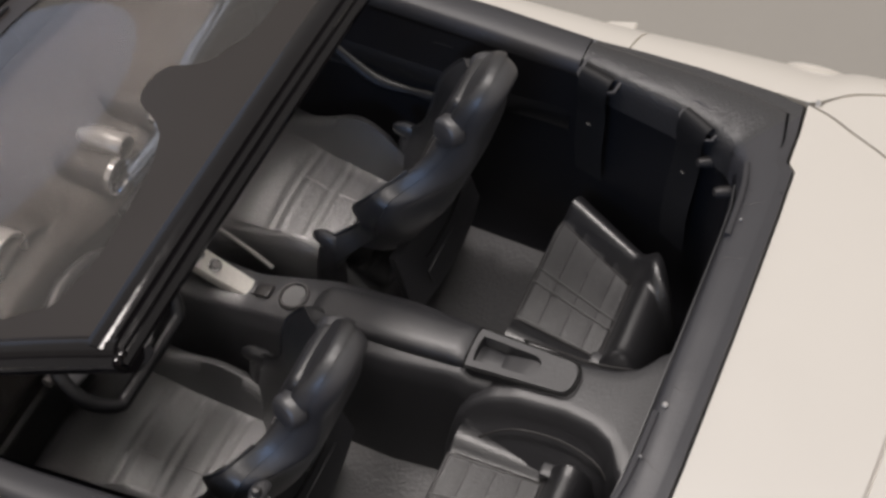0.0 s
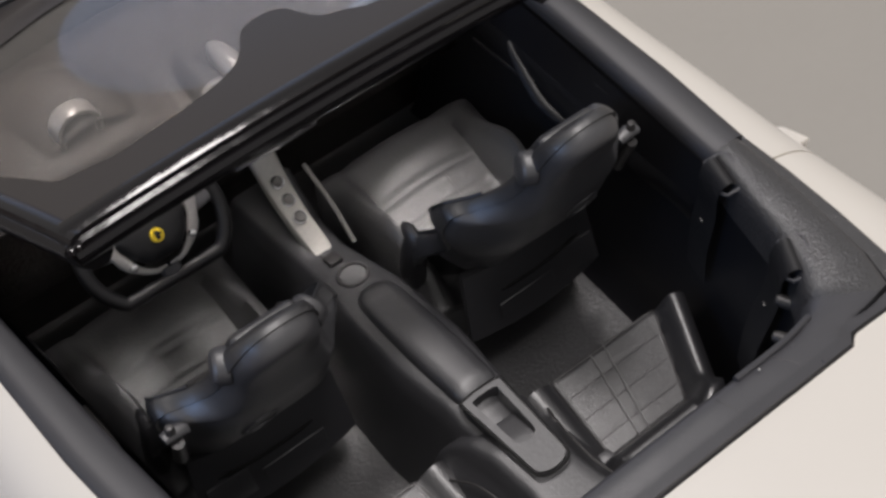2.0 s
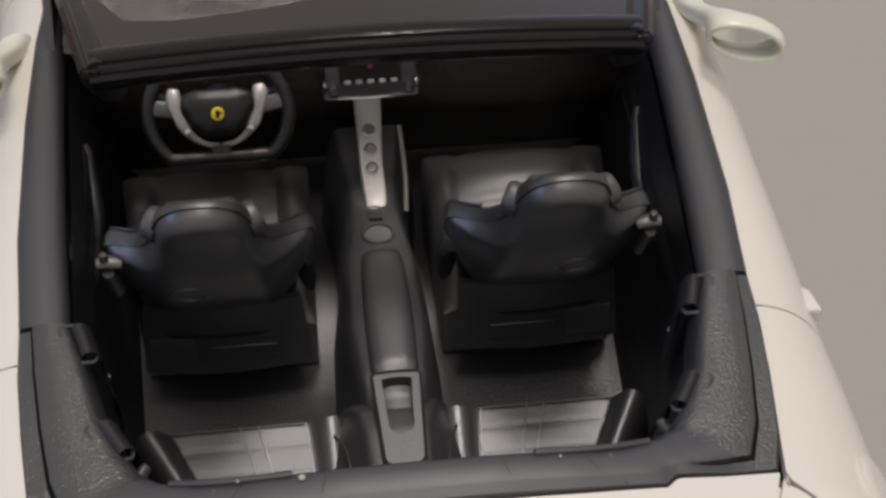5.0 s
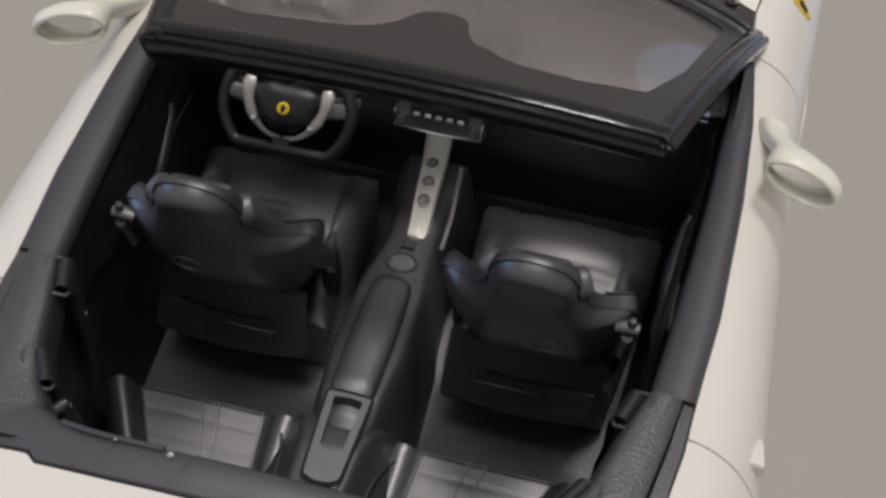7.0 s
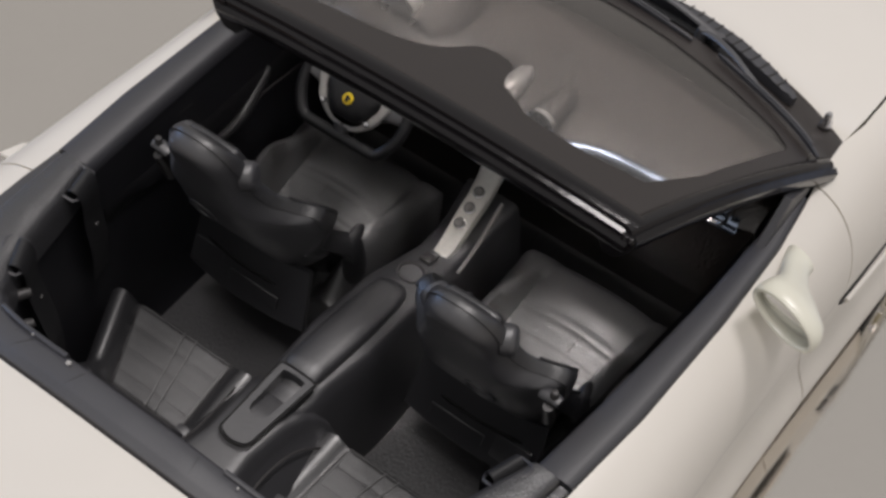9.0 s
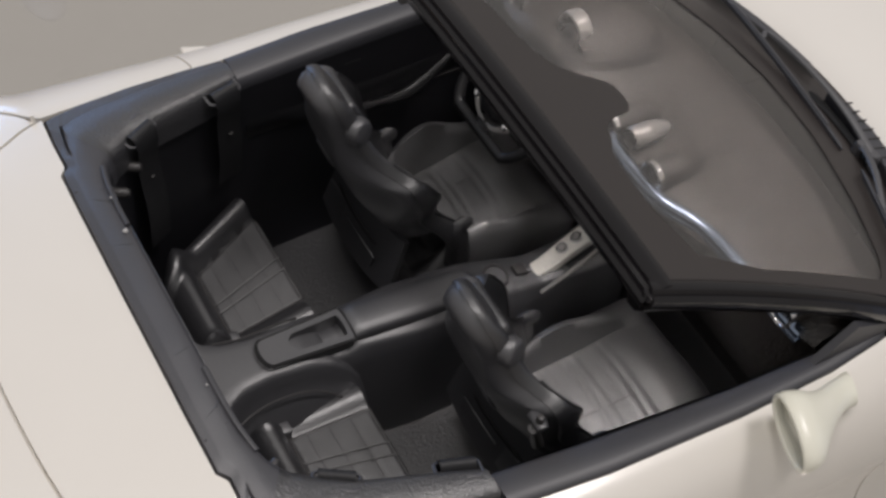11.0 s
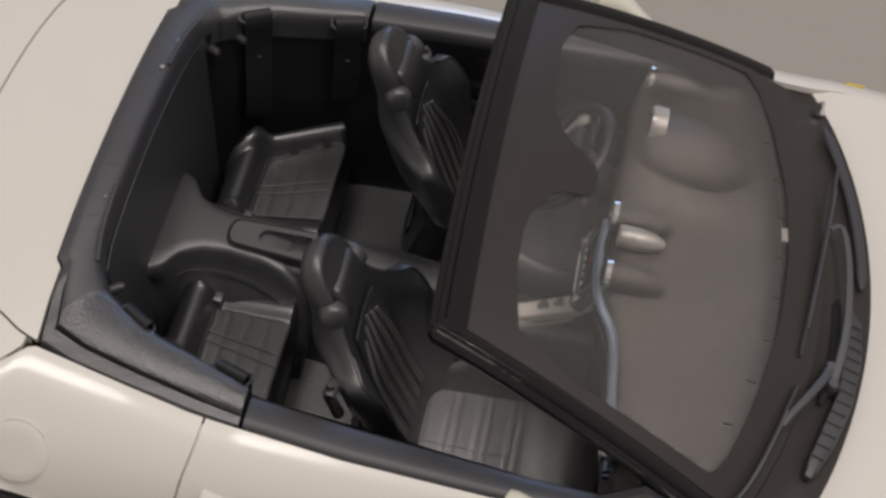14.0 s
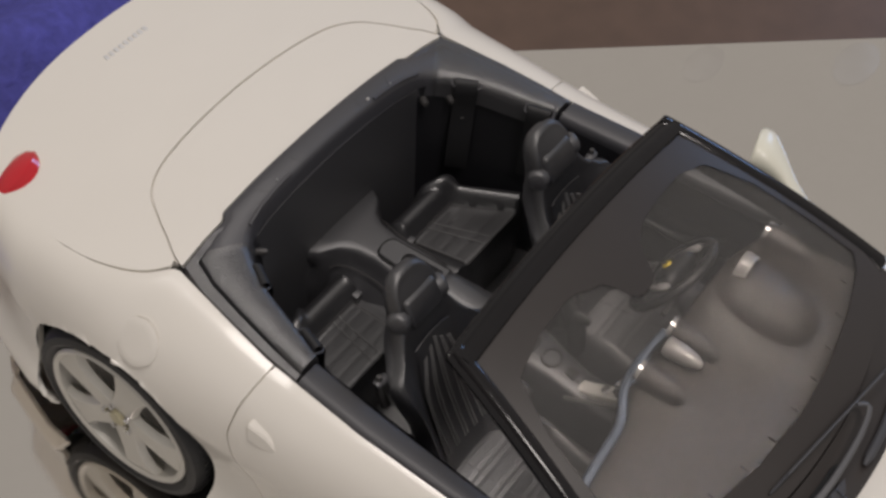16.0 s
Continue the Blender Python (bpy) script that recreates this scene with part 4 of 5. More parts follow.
for s in (-1, 1):
    pts = [on_wheel(s * x, y, z) for x, y, z in ((0.098, 0.064, 0.014), (0.100, 0.040, 0.018), (0.096, 0.010, 0.018), (0.082, -0.022, 0.016), (0.060, -0.050, 0.013), (0.032, -0.068, 0.010), (0.004, -0.072, 0.008))]
    part("spoke_trim", tube(curve(pts, 14), [0.012, 0.016, 0.017, 0.016, 0.013, 0.012, 0.014, 0.013, 0.010, 0.008, 0.007, 0.006, 0.006, 0.005], 8, flat=0.6, up=wn), SPOKE, wheel_ob, "silver spoke trim")
    part("spoke", tube([on_wheel(s * 0.09, 0.012, 0.004), on_wheel(s * 0.152, 0.022, 0.0)], 0.020, 8, flat=0.5, up=wn), SHELL, wheel_ob)
    part("spoke_button", lathe([(0, 0.010), (0.007, 0.008), (0.009, 0)], 12, Matrix.Translation(on_wheel(s * 0.072, -0.034, 0.022)) @ m.to_3x3().to_4x4()), CHROME, wheel_ob)
part("lower_spoke", tube([on_wheel(0, -0.07, 0.008), on_wheel(0, -0.100, 0.0)], 0.024, 8, flat=0.5, up=wn), SHELL, wheel_ob)
mb = Matrix.Translation(on_wheel(0, 0.004, 0.043)) @ m.to_3x3().to_4x4()
badge = part("wheel_badge", lathe([(0, 0.002), (0.0145, 0.001), (0.0165, -0.006)], 28, mb), YELLOW, wheel_ob, "round yellow badge")
part("badge_emblem", rbox(mb @ Vector((0, 0, 0.002)), (0.009, 0.018, 0.003), 0.001, mb.to_3x3(), seg=1), INK, badge)
part("badge_emblem_bar", rbox(mb @ Vector((0.003, 0.002, 0.002)), (0.014, 0.005, 0.003), 0.001, mb.to_3x3(), seg=1), INK, badge)
part("steering_column", tube([on_wheel(0, 0, -0.02), on_wheel(0, 0, -0.16)], [0.05, 0.06], 16), SHELL, wheel_ob)
for s in (-1, 1):
    part("column_stalk", tube([on_wheel(s * 0.05, 0.03, -0.04), on_wheel(s * 0.17, 0.045, -0.035)], [0.008, 0.012], 8), PIPE, wheel_ob)

# ---- front seats ----


def front_seat(s, shift=0.0):
    cx = 0.366
    lean = radians(23)
    upv, fwd = Vector((0, -math.sin(lean), math.cos(lean))), Vector((0, math.cos(lean), math.sin(lean)))
    base = Vector((s * cx, 0.802 + shift, 0.430))

    def bow(u, v):
        """Shoulders and lower flanks curve forwards round the sitter."""
        side = sstep(0.09, 0.225, abs(u))
        return side * (1.0 if u < 0 else 0.6) * (0.062 * (1 - sstep(0.575, 0.66, v)) + 0.030 * (1 - sstep(0.16, 0.30, v)))

    def sag(u, v):
        """Both shoulders slope down, the inboard one further."""
        return (0.085 * sstep(0.07, 0.20, -u) + 0.035 * sstep(0.07, 0.20, u)) * sstep(0.22, 0.50, v)

    P = lambda u, v, w: base + Vector((s * u, 0, 0)) + upv * (v - sag(u, v)) + fwd * (w + bow(u, v))
    HALF = curve([(0.0, 0.802, 0), (0.032, 0.798, 0), (0.060, 0.783, 0), (0.082, 0.756, 0), (0.096, 0.720, 0), (0.104, 0.684, 0), (0.113, 0.650, 0), (0.130, 0.616, 0), (0.150, 0.592, 0), (0.180, 0.575, 0), (0.206, 0.566, 0), (0.222, 0.548, 0), (0.225, 0.505, 0),
                  (0.215, 0.440, 0), (0.198, 0.365, 0), (0.188, 0.300, 0), (0.192, 0.245, 0), (0.207, 0.195, 0), (0.214, 0.140, 0), (0.205, 0.06, 0), (0.165, 0.0, 0), (0.09, -0.03, 0), (0.0, -0.03, 0)], 85)
    HALF = [Vector((p[0], p[1])) for p in HALF]
    ring = HALF + [Vector((-p.x, p.y)) for p in HALF[-2:0:-1]]

    def hw(v):
        return min((abs(p.y - v), p.x) for p in HALF)[1]

    def front(u, v):
        """Front face: hollow middle between side wings, full at the head."""
        head = sstep(0.54, 0.66, v)
        wing = 0.030 * sstep(0.45, 0.95, abs(u)) * (1 - sstep(0.44, 0.60, v)) * (0.55 + 0.6 * sstep(0.0, 0.25, v))
        return 0.040 + wing + head * (0.010 * max(0, 1 - u * u))

    def cushioned(ring, low, inset, w_of, w_mid, roll, n=11):
        """A padded slab inside the outline: front sheet, rolled edge, back sheet."""
        rows = []
        for p in ring:
            c = Vector((0, max(low, min(0.64, p.y * 0.96))))
            d = (p - c)
            e = c + d * max(0.2, 1 - inset / d.length)
            row = []
            for k in range(n):
                q = c + (e - c) * (k / (n - 1)) * (1 - roll / max(roll * 2, (e - c).length))
                row.append(P(q.x, q.y, w_of(q.x, q.y)))
            tip = c + (e - c) * (1 - roll / max(roll * 2, (e - c).length))
            wf = w_of(tip.x, tip.y)
            for a in range(1, 9):
                t = a / 8
                q = tip + (e - tip) * math.sin(t * math.pi / 2)
                row.append(P(q.x, q.y, w_mid + (wf - w_mid) * math.cos(t * math.pi / 2)))
            q = c + (e - c) * 0.93
            row.append(P(q.x, q.y, w_mid))
            rows.append(row)
        bm = bmesh.new()
        grid(bm, rows, close_v=True)
        bmesh.ops.remove_doubles(bm, verts=bm.verts, dist=0.0004)
        bmesh.ops.recalc_face_normals(bm, faces=bm.faces)
        return bm

    def narrow(v):
        return 0.215 - 0.110 * sstep(0.575, 0.665, v)

    def pad_w(u, v):
        return front(max(-1, min(1, u / narrow(v))), v) - 0.022 * sstep(0.70, 0.80, v)

    seat = part("front_seat", cushioned(ring, 0.12, 0.0, pad_w, 0.006, 0.020), LEATHER, car, "black sports seat with stitched back", sharp=60)
    for q in (-1, 1):
        line = [P(q * p.x * 0.925, p.y, pad_w(p.x * 0.90, p.y) + 0.001) for p in HALF if 0.10 < p.y < 0.585]
        part("edge_piping", tube(line, 0.0035, 6), LEATHER, seat)

    # back shell, a little inside the padded rim, with a raised upper body and a flat lower field
    def shell_w(u, v):
        h = narrow(v)
        bulge = 0.046 * (1 - 0.45 * sstep(0.54, 0.70, v)) - 0.030 * sstep(0.44, 0.22, v)
        hollow = 0.020 * math.exp(-((v - 0.545) / 0.045) ** 2) * sstep(0.35, 0.85, abs(u) / h)
        return -0.012 - (bulge - hollow) * (1 - min(1, abs(u) / h) ** 3.6)

    LOWER = [p for p in HALF if p.y > 0.25] + [Vector((0.186, 0.205)), Vector((0.16, 0.175)), Vector((0.08, 0.160)), Vector((0.0, 0.160))]
    shell_ring = LOWER + [Vector((-p.x, p.y)) for p in LOWER[-2:0:-1]]
    part("back_shell", cushioned(shell_ring, 0.34, 0.007, shell_w, 0.012, 0.030), SHELL, seat, sharp=60)
    # kick panel below the shell down to its free lower edge
    foot = lambda u, t, d=0.0: Vector((base.x + s * u * (0.96 + 0.08 * t), 0.702 + shift - 0.046 * t - 0.022 * (1 - (u / 0.19) ** 2) - d, 0.640 - 0.190 * t))
    rows = [[foot(u, t) for u in [-0.19 + 0.38 * j / 16 for j in range(17)]] for t in (0, 0.15, 0.3, 0.45, 0.6, 0.75, 0.88, 0.96)]
    rows.append([p + Vector((0, 0.012, -0.008)) for p in rows[-1]])
    kick = part("kick_panel", sheet(rows, 0.020), SHELL, seat, sharp=50)
    part("panel_slot", tube([foot(-0.10 + 0.24 * k / 10, 0.40 - 0.03 * k / 10, 0.001) for k in range(11)], [0.003] + [0.007] * 8 + [0.008, 0.003], 8, flat=0.5, up=(0, 1, 0)), DARK, kick)
    part("moulded_patch", rbox(foot(0.115, 0.62, 0.001), (0.115, 0.008, 0.080), 0.003, Euler((radians(-14), 0, 0)).to_matrix(), seg=2), SHELL, kick)
    part("moulded_strip", rbox(foot(-0.035, 0.66, 0.000), (0.16, 0.006, 0.040), 0.002, Euler((radians(-14), 0, 0)).to_matrix(), seg=1), SHELL, kick)
    mm = Matrix.Translation(P(0.052, 0.455, -0.0575)) @ (-fwd).to_track_quat("Z", "Y").to_matrix().to_4x4()
    part("back_boss", lathe([(0, -0.014), (0.026, -0.012), (0.032, -0.004), (0.036, 0.004), (0.041, 0.004), (0.046, -0.004)], 28, mm), SHELL, seat)
    mm = Matrix.Translation(P(0.052, 0.535, -0.056)) @ (-fwd).to_track_quat("Z", "Y").to_matrix().to_4x4()
    part("back_screw", lathe([(0, 0.003), (0.006, 0.002), (0.008, -0.004)], 12, mm), PIPE, seat)

    # stitched back panel and fan of seams
    def panel_hw(v):
        return 0.112 - 0.030 * sstep(0.36, 0.56, v)

    rows = [[P(panel_hw(v) * a, v, front(panel_hw(v) * a / max(0.1, hw(v)), v) + 0.005) for a in [-1 + j / 8 for j in range(17)]] for v in [0.10 + 0.46 * k / 18 for k in range(19)]]
    bm = bmesh.new()
    grid(bm, rows)
    bmesh.ops.solidify(bm, geom=bm.faces[:], thickness=0.008)
    part("back_panel", bm, LEATHER, seat, sharp=70)
    for a in (-0.92, -0.80, -0.52, -0.40, -0.10, 0.02, 0.34, 0.46, 0.78, 0.90):
        top = 0.535 - 0.05 * abs(a)
        pts = []
        for k in range(16):
            v = 0.11 + (top - 0.11) * k / 15
            x = panel_hw(v) * (a * (1 - 0.30 * sstep(0.30, 0.56, v)) + 0.10 * math.sin(math.pi * k / 15))
            pts.append(P(x, v, front(x / max(0.1, hw(v)), v) + 0.007))
        part("back_seam", tube(pts, 0.0030, 6), SEAM, seat)
    part("panel_edge_seam", tube([P(panel_hw(0.55) * (-1 + k / 5), 0.545 + 0.012 * (1 - (k / 5 - 1) ** 2), front(0, 0.55) + 0.006) for k in range(11)], 0.0024, 5), PIPE, seat)
    # headrest roundels
    for q in (-1, 1):
        mm = Matrix.Translation(P(0.104 * q, 0.672, 0.034)) @ (Vector((q * s * 0.95, 0, 0)) + fwd * 0.45).to_track_quat("Z", "Y").to_matrix().to_4x4()
        part("head_roundel", lathe([(0, 0.012), (0.026, 0.012), (0.032, 0.009), (0.036, 0.002), (0.037, -0.02)], 28, mm), SHELL, seat)
    # belt guide lever on the outer shoulder
    part("belt_lever", tube([P(0.185, 0.552, -0.026), P(0.212, 0.560, -0.030), P(0.236, 0.560, -0.034)], [0.015, 0.018, 0.014], 10, flat=0.7), SHELL, seat)
    part("lever_screw", lathe([(0, 0.018), (0.008, 0.016), (0.011, 0.0)], 10, Matrix.Translation(P(0.218, 0.572, -0.030))), PIPE, seat)
    part("belt_bar", tube([P(0.214, 0.545, -0.05), P(0.208, 0.440, -0.055)], [0.013, 0.016], 10), PIPE, seat)

    # cushion
    def at(u, v):
        """u: -1 inboard to 1 outboard; v: 0 rear to 1 front."""
        y = 0.765 + shift + 0.565 * v
        a = abs(u)
        z = 0.452 + 0.080 * v + 0.012 * (1 - (a / 0.62) ** 2) * (a < 0.62)
        ridge = math.sin(math.pi * min(1.0, max(0, (a - 0.64) / 0.38)) ** 0.9)
        z += ridge * (0.030 + (0.085 + 0.045 * (u > 0)) * math.exp(-((v - 0.34) / 0.24) ** 2)) * sstep(-0.05, 0.15, v) * sstep(1.0, 0.62, v)
        z -= 0.010 * math.exp(-((a - 0.62) / 0.025) ** 2)
        z -= 0.15 * sstep(0.74, 1.06, v) ** 2.0 - 0.022 * math.exp(-((v - 0.66) / 0.13) ** 2) * (1 - min(1, a) ** 2)
        if a < 0.61:
            z -= 0.0048 * sum(math.exp(-((v - c) / 0.009) ** 2) for c in (0.07, 0.115, 0.225, 0.27, 0.38, 0.425, 0.535, 0.58))
        return Vector((s * (0.366 + 0.028 * v + (0.210 + 0.036 * v - 0.05 * sstep(0.78, 1.0, v) ** 2) * u), y, z))

    rows = []
    for k in range(81):
        v = k / 80
        r = [at(-1 + j / 14, v) for j in range(29)]
        rows.append([Vector((r[0].x, r[0].y, 0.30))] + r + [Vector((r[-1].x, r[-1].y, 0.30))])
    bm = bmesh.new()
    grid(bm, rows, caps=True)
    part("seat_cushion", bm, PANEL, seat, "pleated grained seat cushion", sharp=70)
    for q in (-0.615, 0.615):
        part("cushion_piping", tube([at(q, v / 20) + Vector((0, 0, 0.004)) for v in range(1, 18)], 0.0032, 6), PIPE, seat)
    part("cushion_seam", tube([at(0.18, 0.05 + 0.5 * k / 12) + Vector((0, 0, 0.001)) for k in range(13)], 0.0016, 5), SEAM, seat)
    pad = rbox((0, 0, 0), (0.150, 0.044, 0.104), 0.016, seg=3)
    for v in pad.verts:
        v.co = P(v.co.x * (1 - 1.0 * max(0, v.co.z - 0.01)), 0.672 + v.co.z, 0.044 + v.co.y - 0.16 * max(0, v.co.z))
    part("headrest_pad", pad, LEATHER, seat)
    for q in (-1, 1):
        pts = curve([P(0.186 * q, -0.05, 0.00), P(0.194 * q, 0.04, 0.020), P(0.196 * q, 0.12, 0.040), P(0.194 * q, 0.178, 0.062), P(0.190 * q, 0.165, 0.105)], 14)
        part("side_bolster", tube(pts, [0.030, 0.036, 0.040, 0.042, 0.042, 0.040, 0.038, 0.036, 0.034, 0.032, 0.030, 0.027, 0.022, 0.014], 10, flat=0.6, up=(1, 0, 0)), LEATHER, seat)
    part("seat_base", rbox((s * cx, 1.02 + shift, 0.325), (0.36, 0.44, 0.08), 0.02), SHELL, seat)
    return seat


front_seat(1)
front_seat(-1)

# ---- windscreen ----


def header_line(u):
    return Vector((0.572 * u, 0.840 - 0.014 * (1 - u * u), 1.250 + 0.036 * (1 - u * u)))


def base_line(u):
    return Vector((0.752 * u, 1.590 + 0.180 * (1 - abs(u) ** 2.2), 0.982 + 0.035 * (1 - u * u)))


def screen(u, v, lift=0.0):
    """v: 0 at the header, 1 at the base."""
    p = header_line(u).lerp(base_line(u), v)
    return p + Vector((0, 0.2, 0.98)) * (0.035 * 4 * v * (1 - v) * (1 - 0.3 * u * u) + lift)


def screen_uv(x, y):
    """The point of the screen above a place in plan."""
    u, v = x / 0.6, (y - 0.83) / 0.9
    for _ in range(12):
        p = screen(u, v)
        v += (y - p.y) / 0.85
        u += (x - screen(u, v).x) / 0.62
    return u, v


rows = [[screen(-0.985 + 1.97 * j / 40, 0.02 + 0.96 * k / 24, 0.0) for j in range(41)] for k in range(25)]
windscreen = part("windscreen", sheet(rows, 0.010), GLASS, car, "clear plastic windscreen with black printed border", sharp=60)
windscreen.visible_shadow = False
CLEAR = [(0.506, 1.002), (0.36, 0.968), (0.24, 0.966), (0.19, 0.974), (0.155, 0.998), (0.115, 1.010), (0.094, 1.045), (0.082, 1.098), (0.06, 1.118), (0.02, 1.122), (-0.02, 1.112), (-0.042, 1.085), (-0.065, 1.045), (-0.10, 1.010), (-0.16, 0.985), (-0.24, 0.974), (-0.40, 0.970), (-0.510, 1.002),
         (-0.585, 1.15), (-0.632, 1.35), (-0.662, 1.505), (-0.60, 1.545), (-0.44, 1.592), (-0.22, 1.635), (0, 1.650), (0.22, 1.635), (0.44, 1.592), (0.60, 1.545), (0.655, 1.505), (0.622, 1.35), (0.578, 1.15)]
inner = resample([(x, y, 0) for x, y in CLEAR + CLEAR[:1]], 181)[:-1]
bm = bmesh.new()
ra, rb = [], []
for p in inner:
    u, v = screen_uv(p.x, p.y)
    ra.append((u, v))
    # outward to the nearest border of the screen
    if p.y < 1.13 and abs(p.x) < 0.528 and v < 0.42:
        rb.append((max(-0.985, min(0.985, p.x / 0.56)), 0.02))
    elif p.y > 1.50 and abs(p.x) < 0.655:
        rb.append((max(-0.985, min(0.985, p.x / 0.70)), 0.985))
    else:
        rb.append((math.copysign(0.985, p.x), min(0.985, max(0.02, v * 1.25 - 0.22))))
steps = 6
grid(bm, [[screen(a[0] + (b[0] - a[0]) * k / steps, a[1] + (b[1] - a[1]) * k / steps, 0.0022) for a, b in zip(ra, rb)] for k in range(steps + 1)], close_u=True)
bmesh.ops.recalc_face_normals(bm, faces=bm.faces)
part("screen_border", bm, FRIT, windscreen, "black printed border with a mirror patch", sharp=70)
# header rail with three ridges and screen pillars
def rail(line, sec, name, label):
    rows = []
    for i, p in enumerate(line):
        t = (line[min(i + 1, len(line) - 1)] - line[max(i - 1, 0)]).normalized()
        nrm = RAIL_UP[name](i)
        out = t.cross(nrm).normalized()
        nrm = out.cross(t)
        rows.append([p + out * a + nrm * b for a, b in sec])
    bm = bmesh.new()
    grid(bm, rows, close_u=True, caps=True)
    return part(name, bm, GLOSS, windscreen, label, sharp=40)


RAIL_UP = {"header_rail": lambda i: Vector((0, -0.25, 1)), "pillar": lambda i: Vector((0, 0.45, 0.9))}
line = [header_line(-1.0 + 2.0 * k / 40) for k in range(41)]
sec = [(-0.030, 0.006), (-0.012, 0.010), (0.000, 0.010), (0.004, 0.004), (0.010, 0.008), (0.020, 0.006), (0.024, -0.002), (0.030, 0.000), (0.040, -0.006), (0.044, -0.018), (0.038, -0.040), (0.020, -0.052), (-0.020, -0.050), (-0.045, -0.030), (-0.045, -0.008)]
hr = rail(line, sec, "header_rail", "gloss black ridged windscreen header")
for s in (1, -1):
    line = [screen(s * 1.0, k / 24) for k in range(25)]
    line[0] = line[0] + (line[0] - line[1]) * 0.55
    sec2 = [(a * s, b) for a, b in ((-0.024, 0.006), (-0.010, 0.011), (-0.004, 0.006), (0.004, 0.011), (0.018, 0.009), (0.032, -0.004), (0.044, -0.034), (0.044, -0.064), (0.034, -0.086), (0.010, -0.094), (-0.016, -0.074), (-0.028, -0.040), (-0.030, -0.012))]
    RAIL_UP["pillar"] = lambda i: Vector((s * 0.5, 0.40, 0.9))
    rail(line, [(-a, b) for a, b in sec2], "pillar", "gloss black windscreen pillar")
    for k in range(2):
        m = Matrix.Translation(header_line(s) + Vector((-s * 0.01 + s * 0.014 * k, -0.022, -0.004)))
        part("corner_stud", lathe([(0, 0.012), (0.008, 0.010), (0.011, 0)], 12, m), GLOSS, windscreen)
# visor clips under the header
for x in (-0.34, 0.36):
    part("visor_clip", rbox((x, 0.875, 1.196), (0.030, 0.02, 0.012), 0.004), PIPE, windscreen)
# printed ticks along the lower border
for k in range(9):
    x = -0.52 + 0.13 * k
    y = 1.628 - 0.16 * (abs(x) / 0.66) ** 2.2
    u, v = screen_uv(x, y)
    part("border_tick", rbox(screen(u, v, -0.006), (0.005, 0.026, 0.003), 0.001, seg=1), FRIT, windscreen)

# ---- cowl and wipers ----
rows = []
for k in range(9):
    r = []
    for j in range(41):
        u = -1 + j / 20
        b = base_line(u) + Vector((0, -0.01, -0.012))
        x = 0.728 * u
        e = Vector((x, cowl_y(x) + 0.012, hood_z(x, cowl_y(x)) - 0.022))
        p = b.lerp(e, k / 8)
        p.z -= 0.012 * math.sin(math.pi * k / 8)
        r.append(p)
    rows.append(r)
part("cowl", sheet(rows, 0.01), FRIT, car, "matt black cowl below the windscreen", sharp=60)
# raised intake plate in front of the passenger and the slot beside it
rim = resample([(0.06, 1.842, 0), (0.10, 1.866, 0), (0.22, 1.868, 0), (0.36, 1.846, 0), (0.48, 1.806, 0), (0.556, 1.768, 0), (0.575, 1.748, 0), (0.556, 1.738, 0), (0.46, 1.768, 0), (0.34, 1.805, 0), (0.20, 1.826, 0), (0.06, 1.842, 0)], 49)[:-1]
mid = Vector((0.32, 1.812, 0))
up = lambda p, z: Vector((p.x, p.y, hood_z(p.x, cowl_y(p.x)) + z))
bm = bmesh.new()
grid(bm, [[up(p, -0.020) for p in rim], [up(p, 0.004) for p in rim], [up(p.lerp(mid, 0.06), 0.009) for p in rim], [up(p.lerp(mid, 0.30), 0.011) for p in rim], [up(p.lerp(mid, 0.95), 0.012) for p in rim]], close_u=True)
part("intake_plate", bm, TRIM, car, "black raised air intake plate", sharp=45)
for k in range(13):
    x = 0.12 + 0.033 * k
    y = cowl_y(x) - 0.036 - 0.010 * sstep(0.35, 0.55, x)
    part("intake_rib", tube([up(Vector((x - 0.006, y - 0.018, 0)), 0.0125), up(Vector((x + 0.004, y + 0.018, 0)), 0.0125)], 0.0028, 5), PIPE, car)
part("cowl_slot", tube(curve([(0.03, 1.806, 0.993), (0.20, 1.800, 0.992), (0.36, 1.772, 0.990)], 12), [0.004] + [0.011] * 10 + [0.004], 8, flat=0.4), DARK, car)
pts = [Vector((x, cowl_y(x) - 0.030, hood_z(x, cowl_y(x)) - 0.004)) for x in [-0.58 + 0.56 * k / 14 for k in range(15)]]
part("intake_strip", tube(pts, [0.005] + [0.014] * 13 + [0.005], 10, flat=0.5), TRIM, car, "black air intake strip")
for x, y, z in ((0.667, 1.742, 0.978), (-0.654, 1.742, 0.978)):
    part("washer_nozzle", lathe([(0, 0.026), (0.007, 0.025), (0.011, 0.016), (0.012, 0.0), (0.017, -0.006), (0.018, -0.016)], 14, Matrix.Translation((x, y, z))), CHROME, car, "small bright washer nozzle")
WIPERS = (([(-0.39, 1.784, 1.026), (-0.18, 1.759, 1.040), (0.08, 1.725, 1.046), (0.27, 1.700, 1.043)], [(0.31, 1.792, 1.012), (0.20, 1.812, 1.024), (0.09, 1.820, 1.034), (-0.06, 1.816, 1.042), (-0.165, 1.796, 1.048), (-0.150, 1.762, 1.050)]),
          ([(0.35, 1.700, 1.042), (0.54, 1.640, 1.034), (0.65, 1.597, 1.026), (0.72, 1.555, 1.022)], [(0.26, 1.786, 1.012), (0.30, 1.770, 1.026), (0.371, 1.730, 1.042), (0.430, 1.692, 1.047), (0.480, 1.664, 1.046)]))
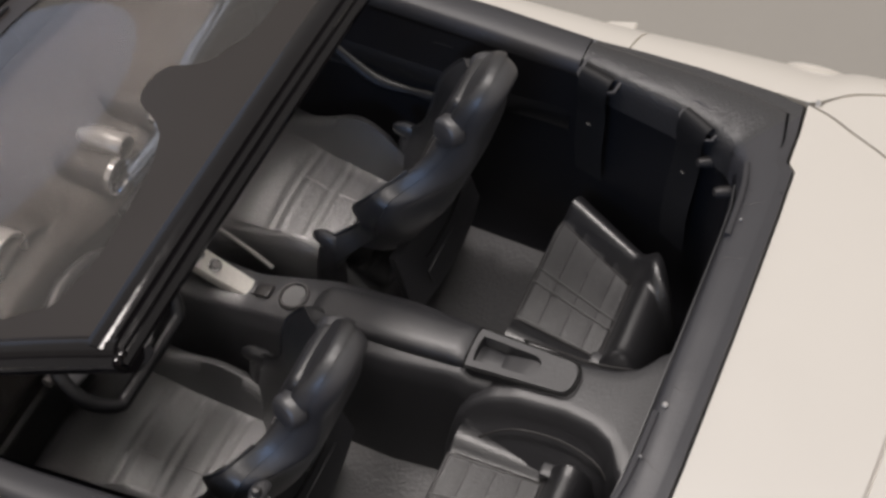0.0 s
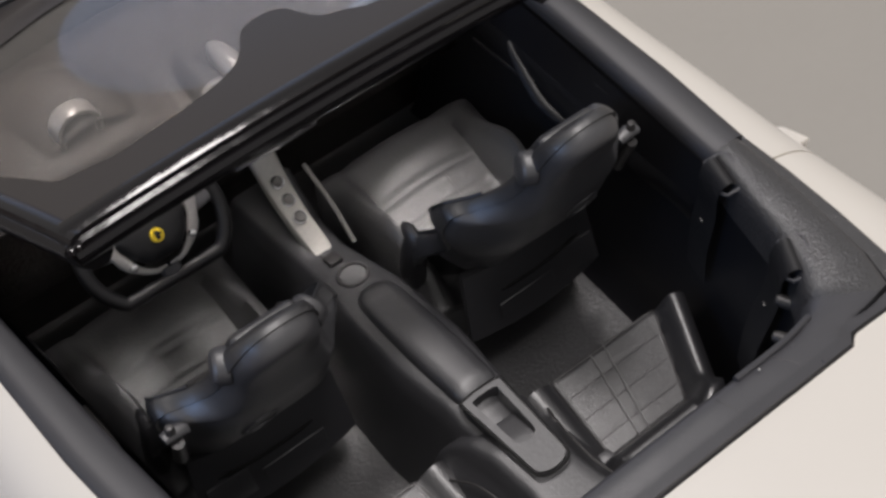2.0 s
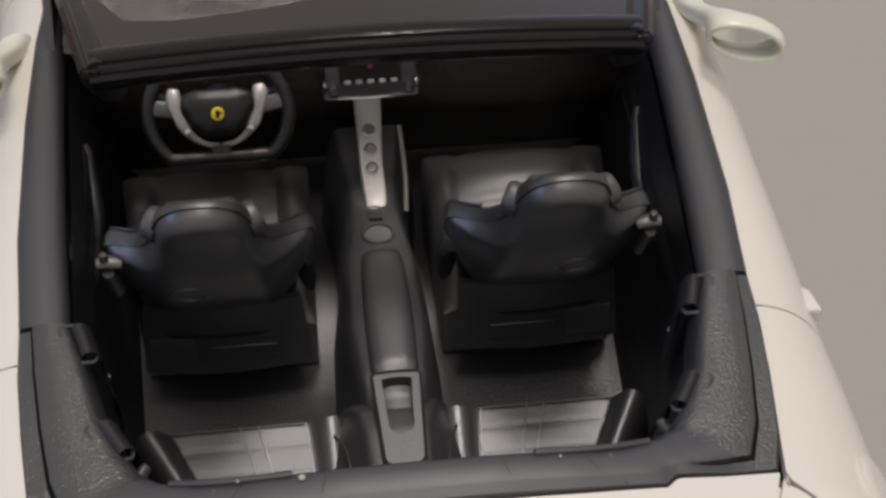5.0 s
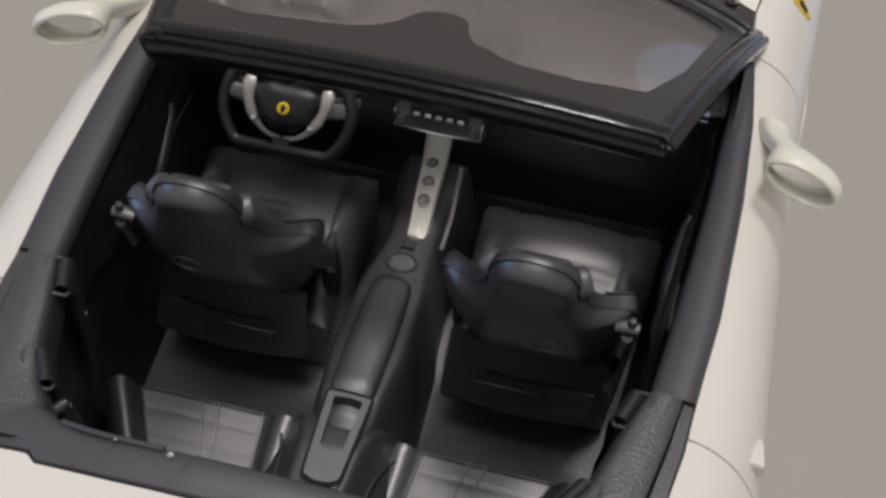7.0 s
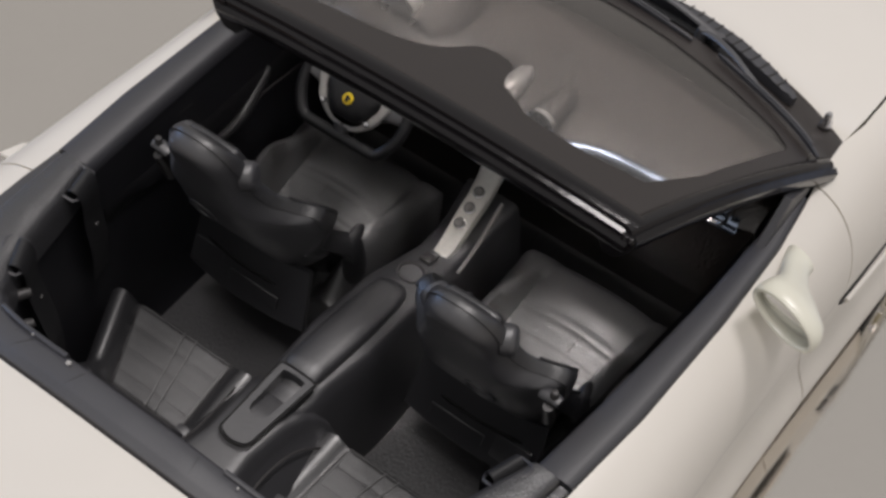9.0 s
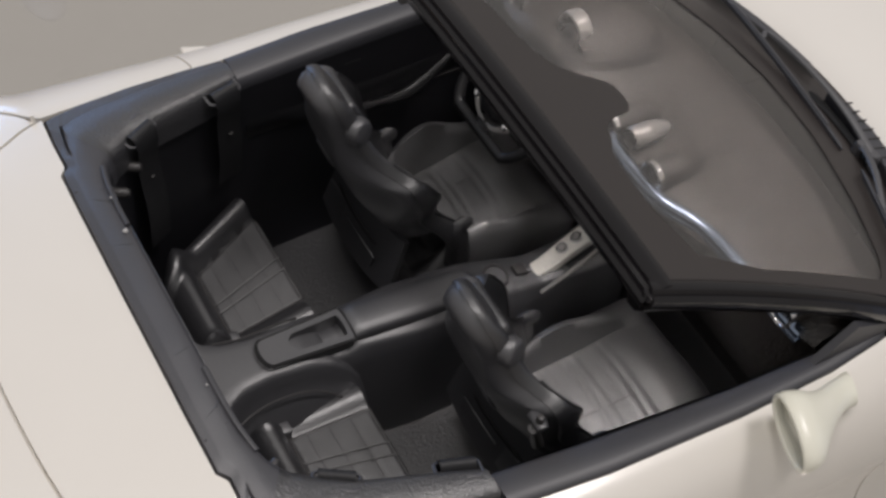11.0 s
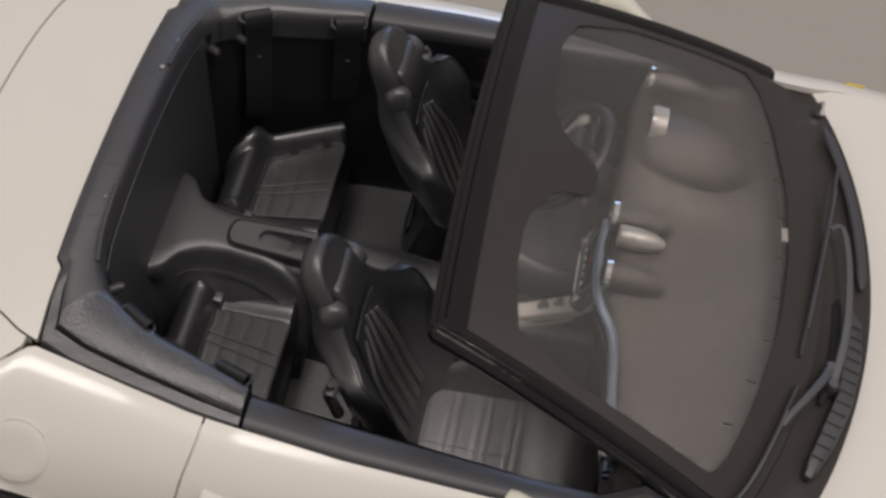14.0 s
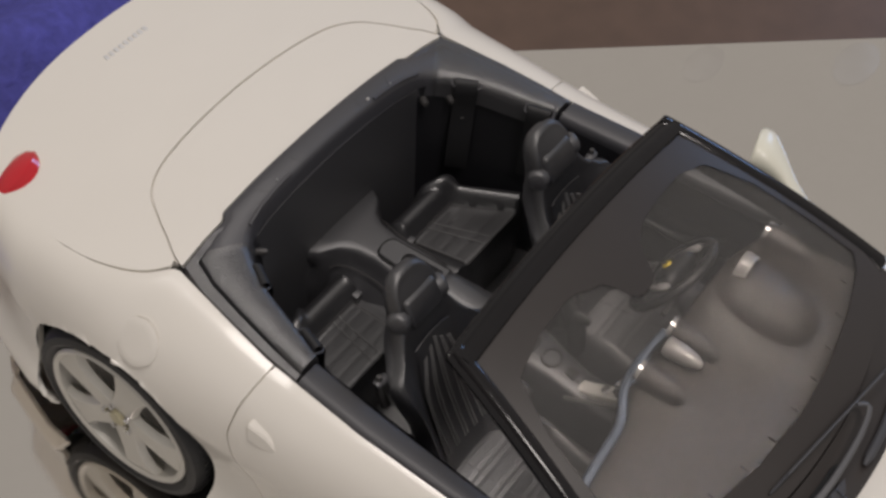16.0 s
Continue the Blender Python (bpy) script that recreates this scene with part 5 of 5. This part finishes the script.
for blade, arm in WIPERS:
    wiper = part("wiper", tube(curve(blade, 19), [0.003] + [0.0055] * 17 + [0.003], 8, flat=1.6), TRIM, car, "black windscreen wiper blade and arm")
    part("blade_spine", tube([p + Vector((0, 0.002, 0.011)) for p in curve(blade, 19)[3:-3]], 0.0035, 6), SHELL, wiper)
    n = 16
    part("wiper_arm", tube(curve(arm, n), [0.013 - 0.006 * k / (n - 1) for k in range(n)], 8, flat=0.55), SHELL, wiper)
    part("wiper_pivot", lathe([(0, 0.012), (0.012, 0.011), (0.017, 0), (0.018, -0.03)], 16, Matrix.Translation(arm[0])), SHELL, wiper)

# ---- outside mirrors ----
for s in (1, -1):
    foot = Vector((s * 0.822, 1.315, 0.925))
    c = Vector((s * 0.890, 1.048, 1.012))
    ax = Vector((s * 0.95, -0.22, -0.20)).normalized()
    ay = Vector((s * 0.14, 0.95, 0.10)).normalized()
    az = ax.cross(ay) if s > 0 else ay.cross(ax)
    ay = (ay - ax * ay.dot(ax)).normalized()
    stem = foot - c
    sections = ((0.0, 0.0, 0.084, 0.045), (0.0, 0.0, 0.092, 0.053), (0.05, 0.0, 0.095, 0.056), (0.14, 0.02, 0.092, 0.055), (0.24, 0.08, 0.084, 0.050), (0.33, 0.18, 0.070, 0.044), (0.42, 0.30, 0.060, 0.042), (0.54, 0.48, 0.050, 0.037), (0.68, 0.68, 0.044, 0.034), (0.82, 0.86, 0.040, 0.033), (0.93, 0.96, 0.040, 0.034), (1.0, 1.0, 0.042, 0.036))
    rows = []
    for d, q, wa, wb in sections:
        along = stem.dot(ay) * d
        mid = c + ay * along + (stem - ay * stem.dot(ay)) * q
        rows.append([mid + ax * (wa * math.copysign(abs(math.cos(a)) ** 0.85, math.cos(a))) + az * (wb * math.copysign(abs(math.sin(a)) ** 0.85, math.sin(a))) for a in [j * 2 * math.pi / 32 for j in range(32)]])
    rows.insert(0, [c + ay * 0.03 + (p - c) * 0.96 for p in rows[0]])
    bm = bmesh.new()
    grid(bm, rows, close_u=True, caps=True)
    mir = part("door_mirror", bm, MIRROR_WHITE, side["door", s], "ivory white door mirror on a short stalk", sharp=55)
    bm = bmesh.new()
    bm.faces.new([bm.verts.new(c + ay * (0.020 + 0.009 * math.cos(a)) + ax * (0.082 * math.cos(a)) + az * (0.045 * math.sin(a))) for a in [j * 2 * math.pi / 28 for j in range(28)]])
    bmesh.ops.solidify(bm, geom=bm.faces[:], thickness=0.004)
    part("mirror_glass", bm, MIRROR, mir)
    part("mirror_lip", tube([c + ax * (0.088 * math.cos(a)) + az * (0.050 * math.sin(a)) for a in [j * 2 * math.pi / 32 for j in range(32)]], 0.0065, 8, close=True, up=ay), MIRROR_WHITE, mir)

# ---- background cloth behind the car ----
def cloth(name, x0, x1, y0, y1, height, seed, label, mat=CLOTH, wave=0.12):
    rnd = random.Random(seed)
    ph = [rnd.uniform(0, 6.28) for _ in range(6)]
    rows = []
    for i in range(41):
        r = []
        for j in range(41):
            a, b = i / 40, j / 40
            edge = sstep(0, 0.18, a) * sstep(1, 0.82, a) * sstep(0, 0.18, b) * sstep(1, 0.82, b)
            z = height * edge * (0.55 + 0.25 * math.sin(7 * a + 3 * b + ph[0]) + 0.18 * math.sin(13 * b - 5 * a + ph[1]) + 0.10 * math.sin(23 * a + 17 * b + ph[2]))
            wob = wave * (math.sin(9 * a + ph[3]) + math.sin(8 * b + ph[4]))
            r.append(Vector((x0 + (x1 - x0) * a + wob, y0 + (y1 - y0) * b + wob, max(0, z) + 0.013)))
        rows.append(r)
    ob = part(name, sheet(rows, 0.012), mat, None, label, sharp=180)
    return tagged(ob, category="cloth")


cloth("blue_cloth", -1.4, 1.9, -4.6, -1.30, 0.55, 3, "crumpled blue cloth lying behind the model car")
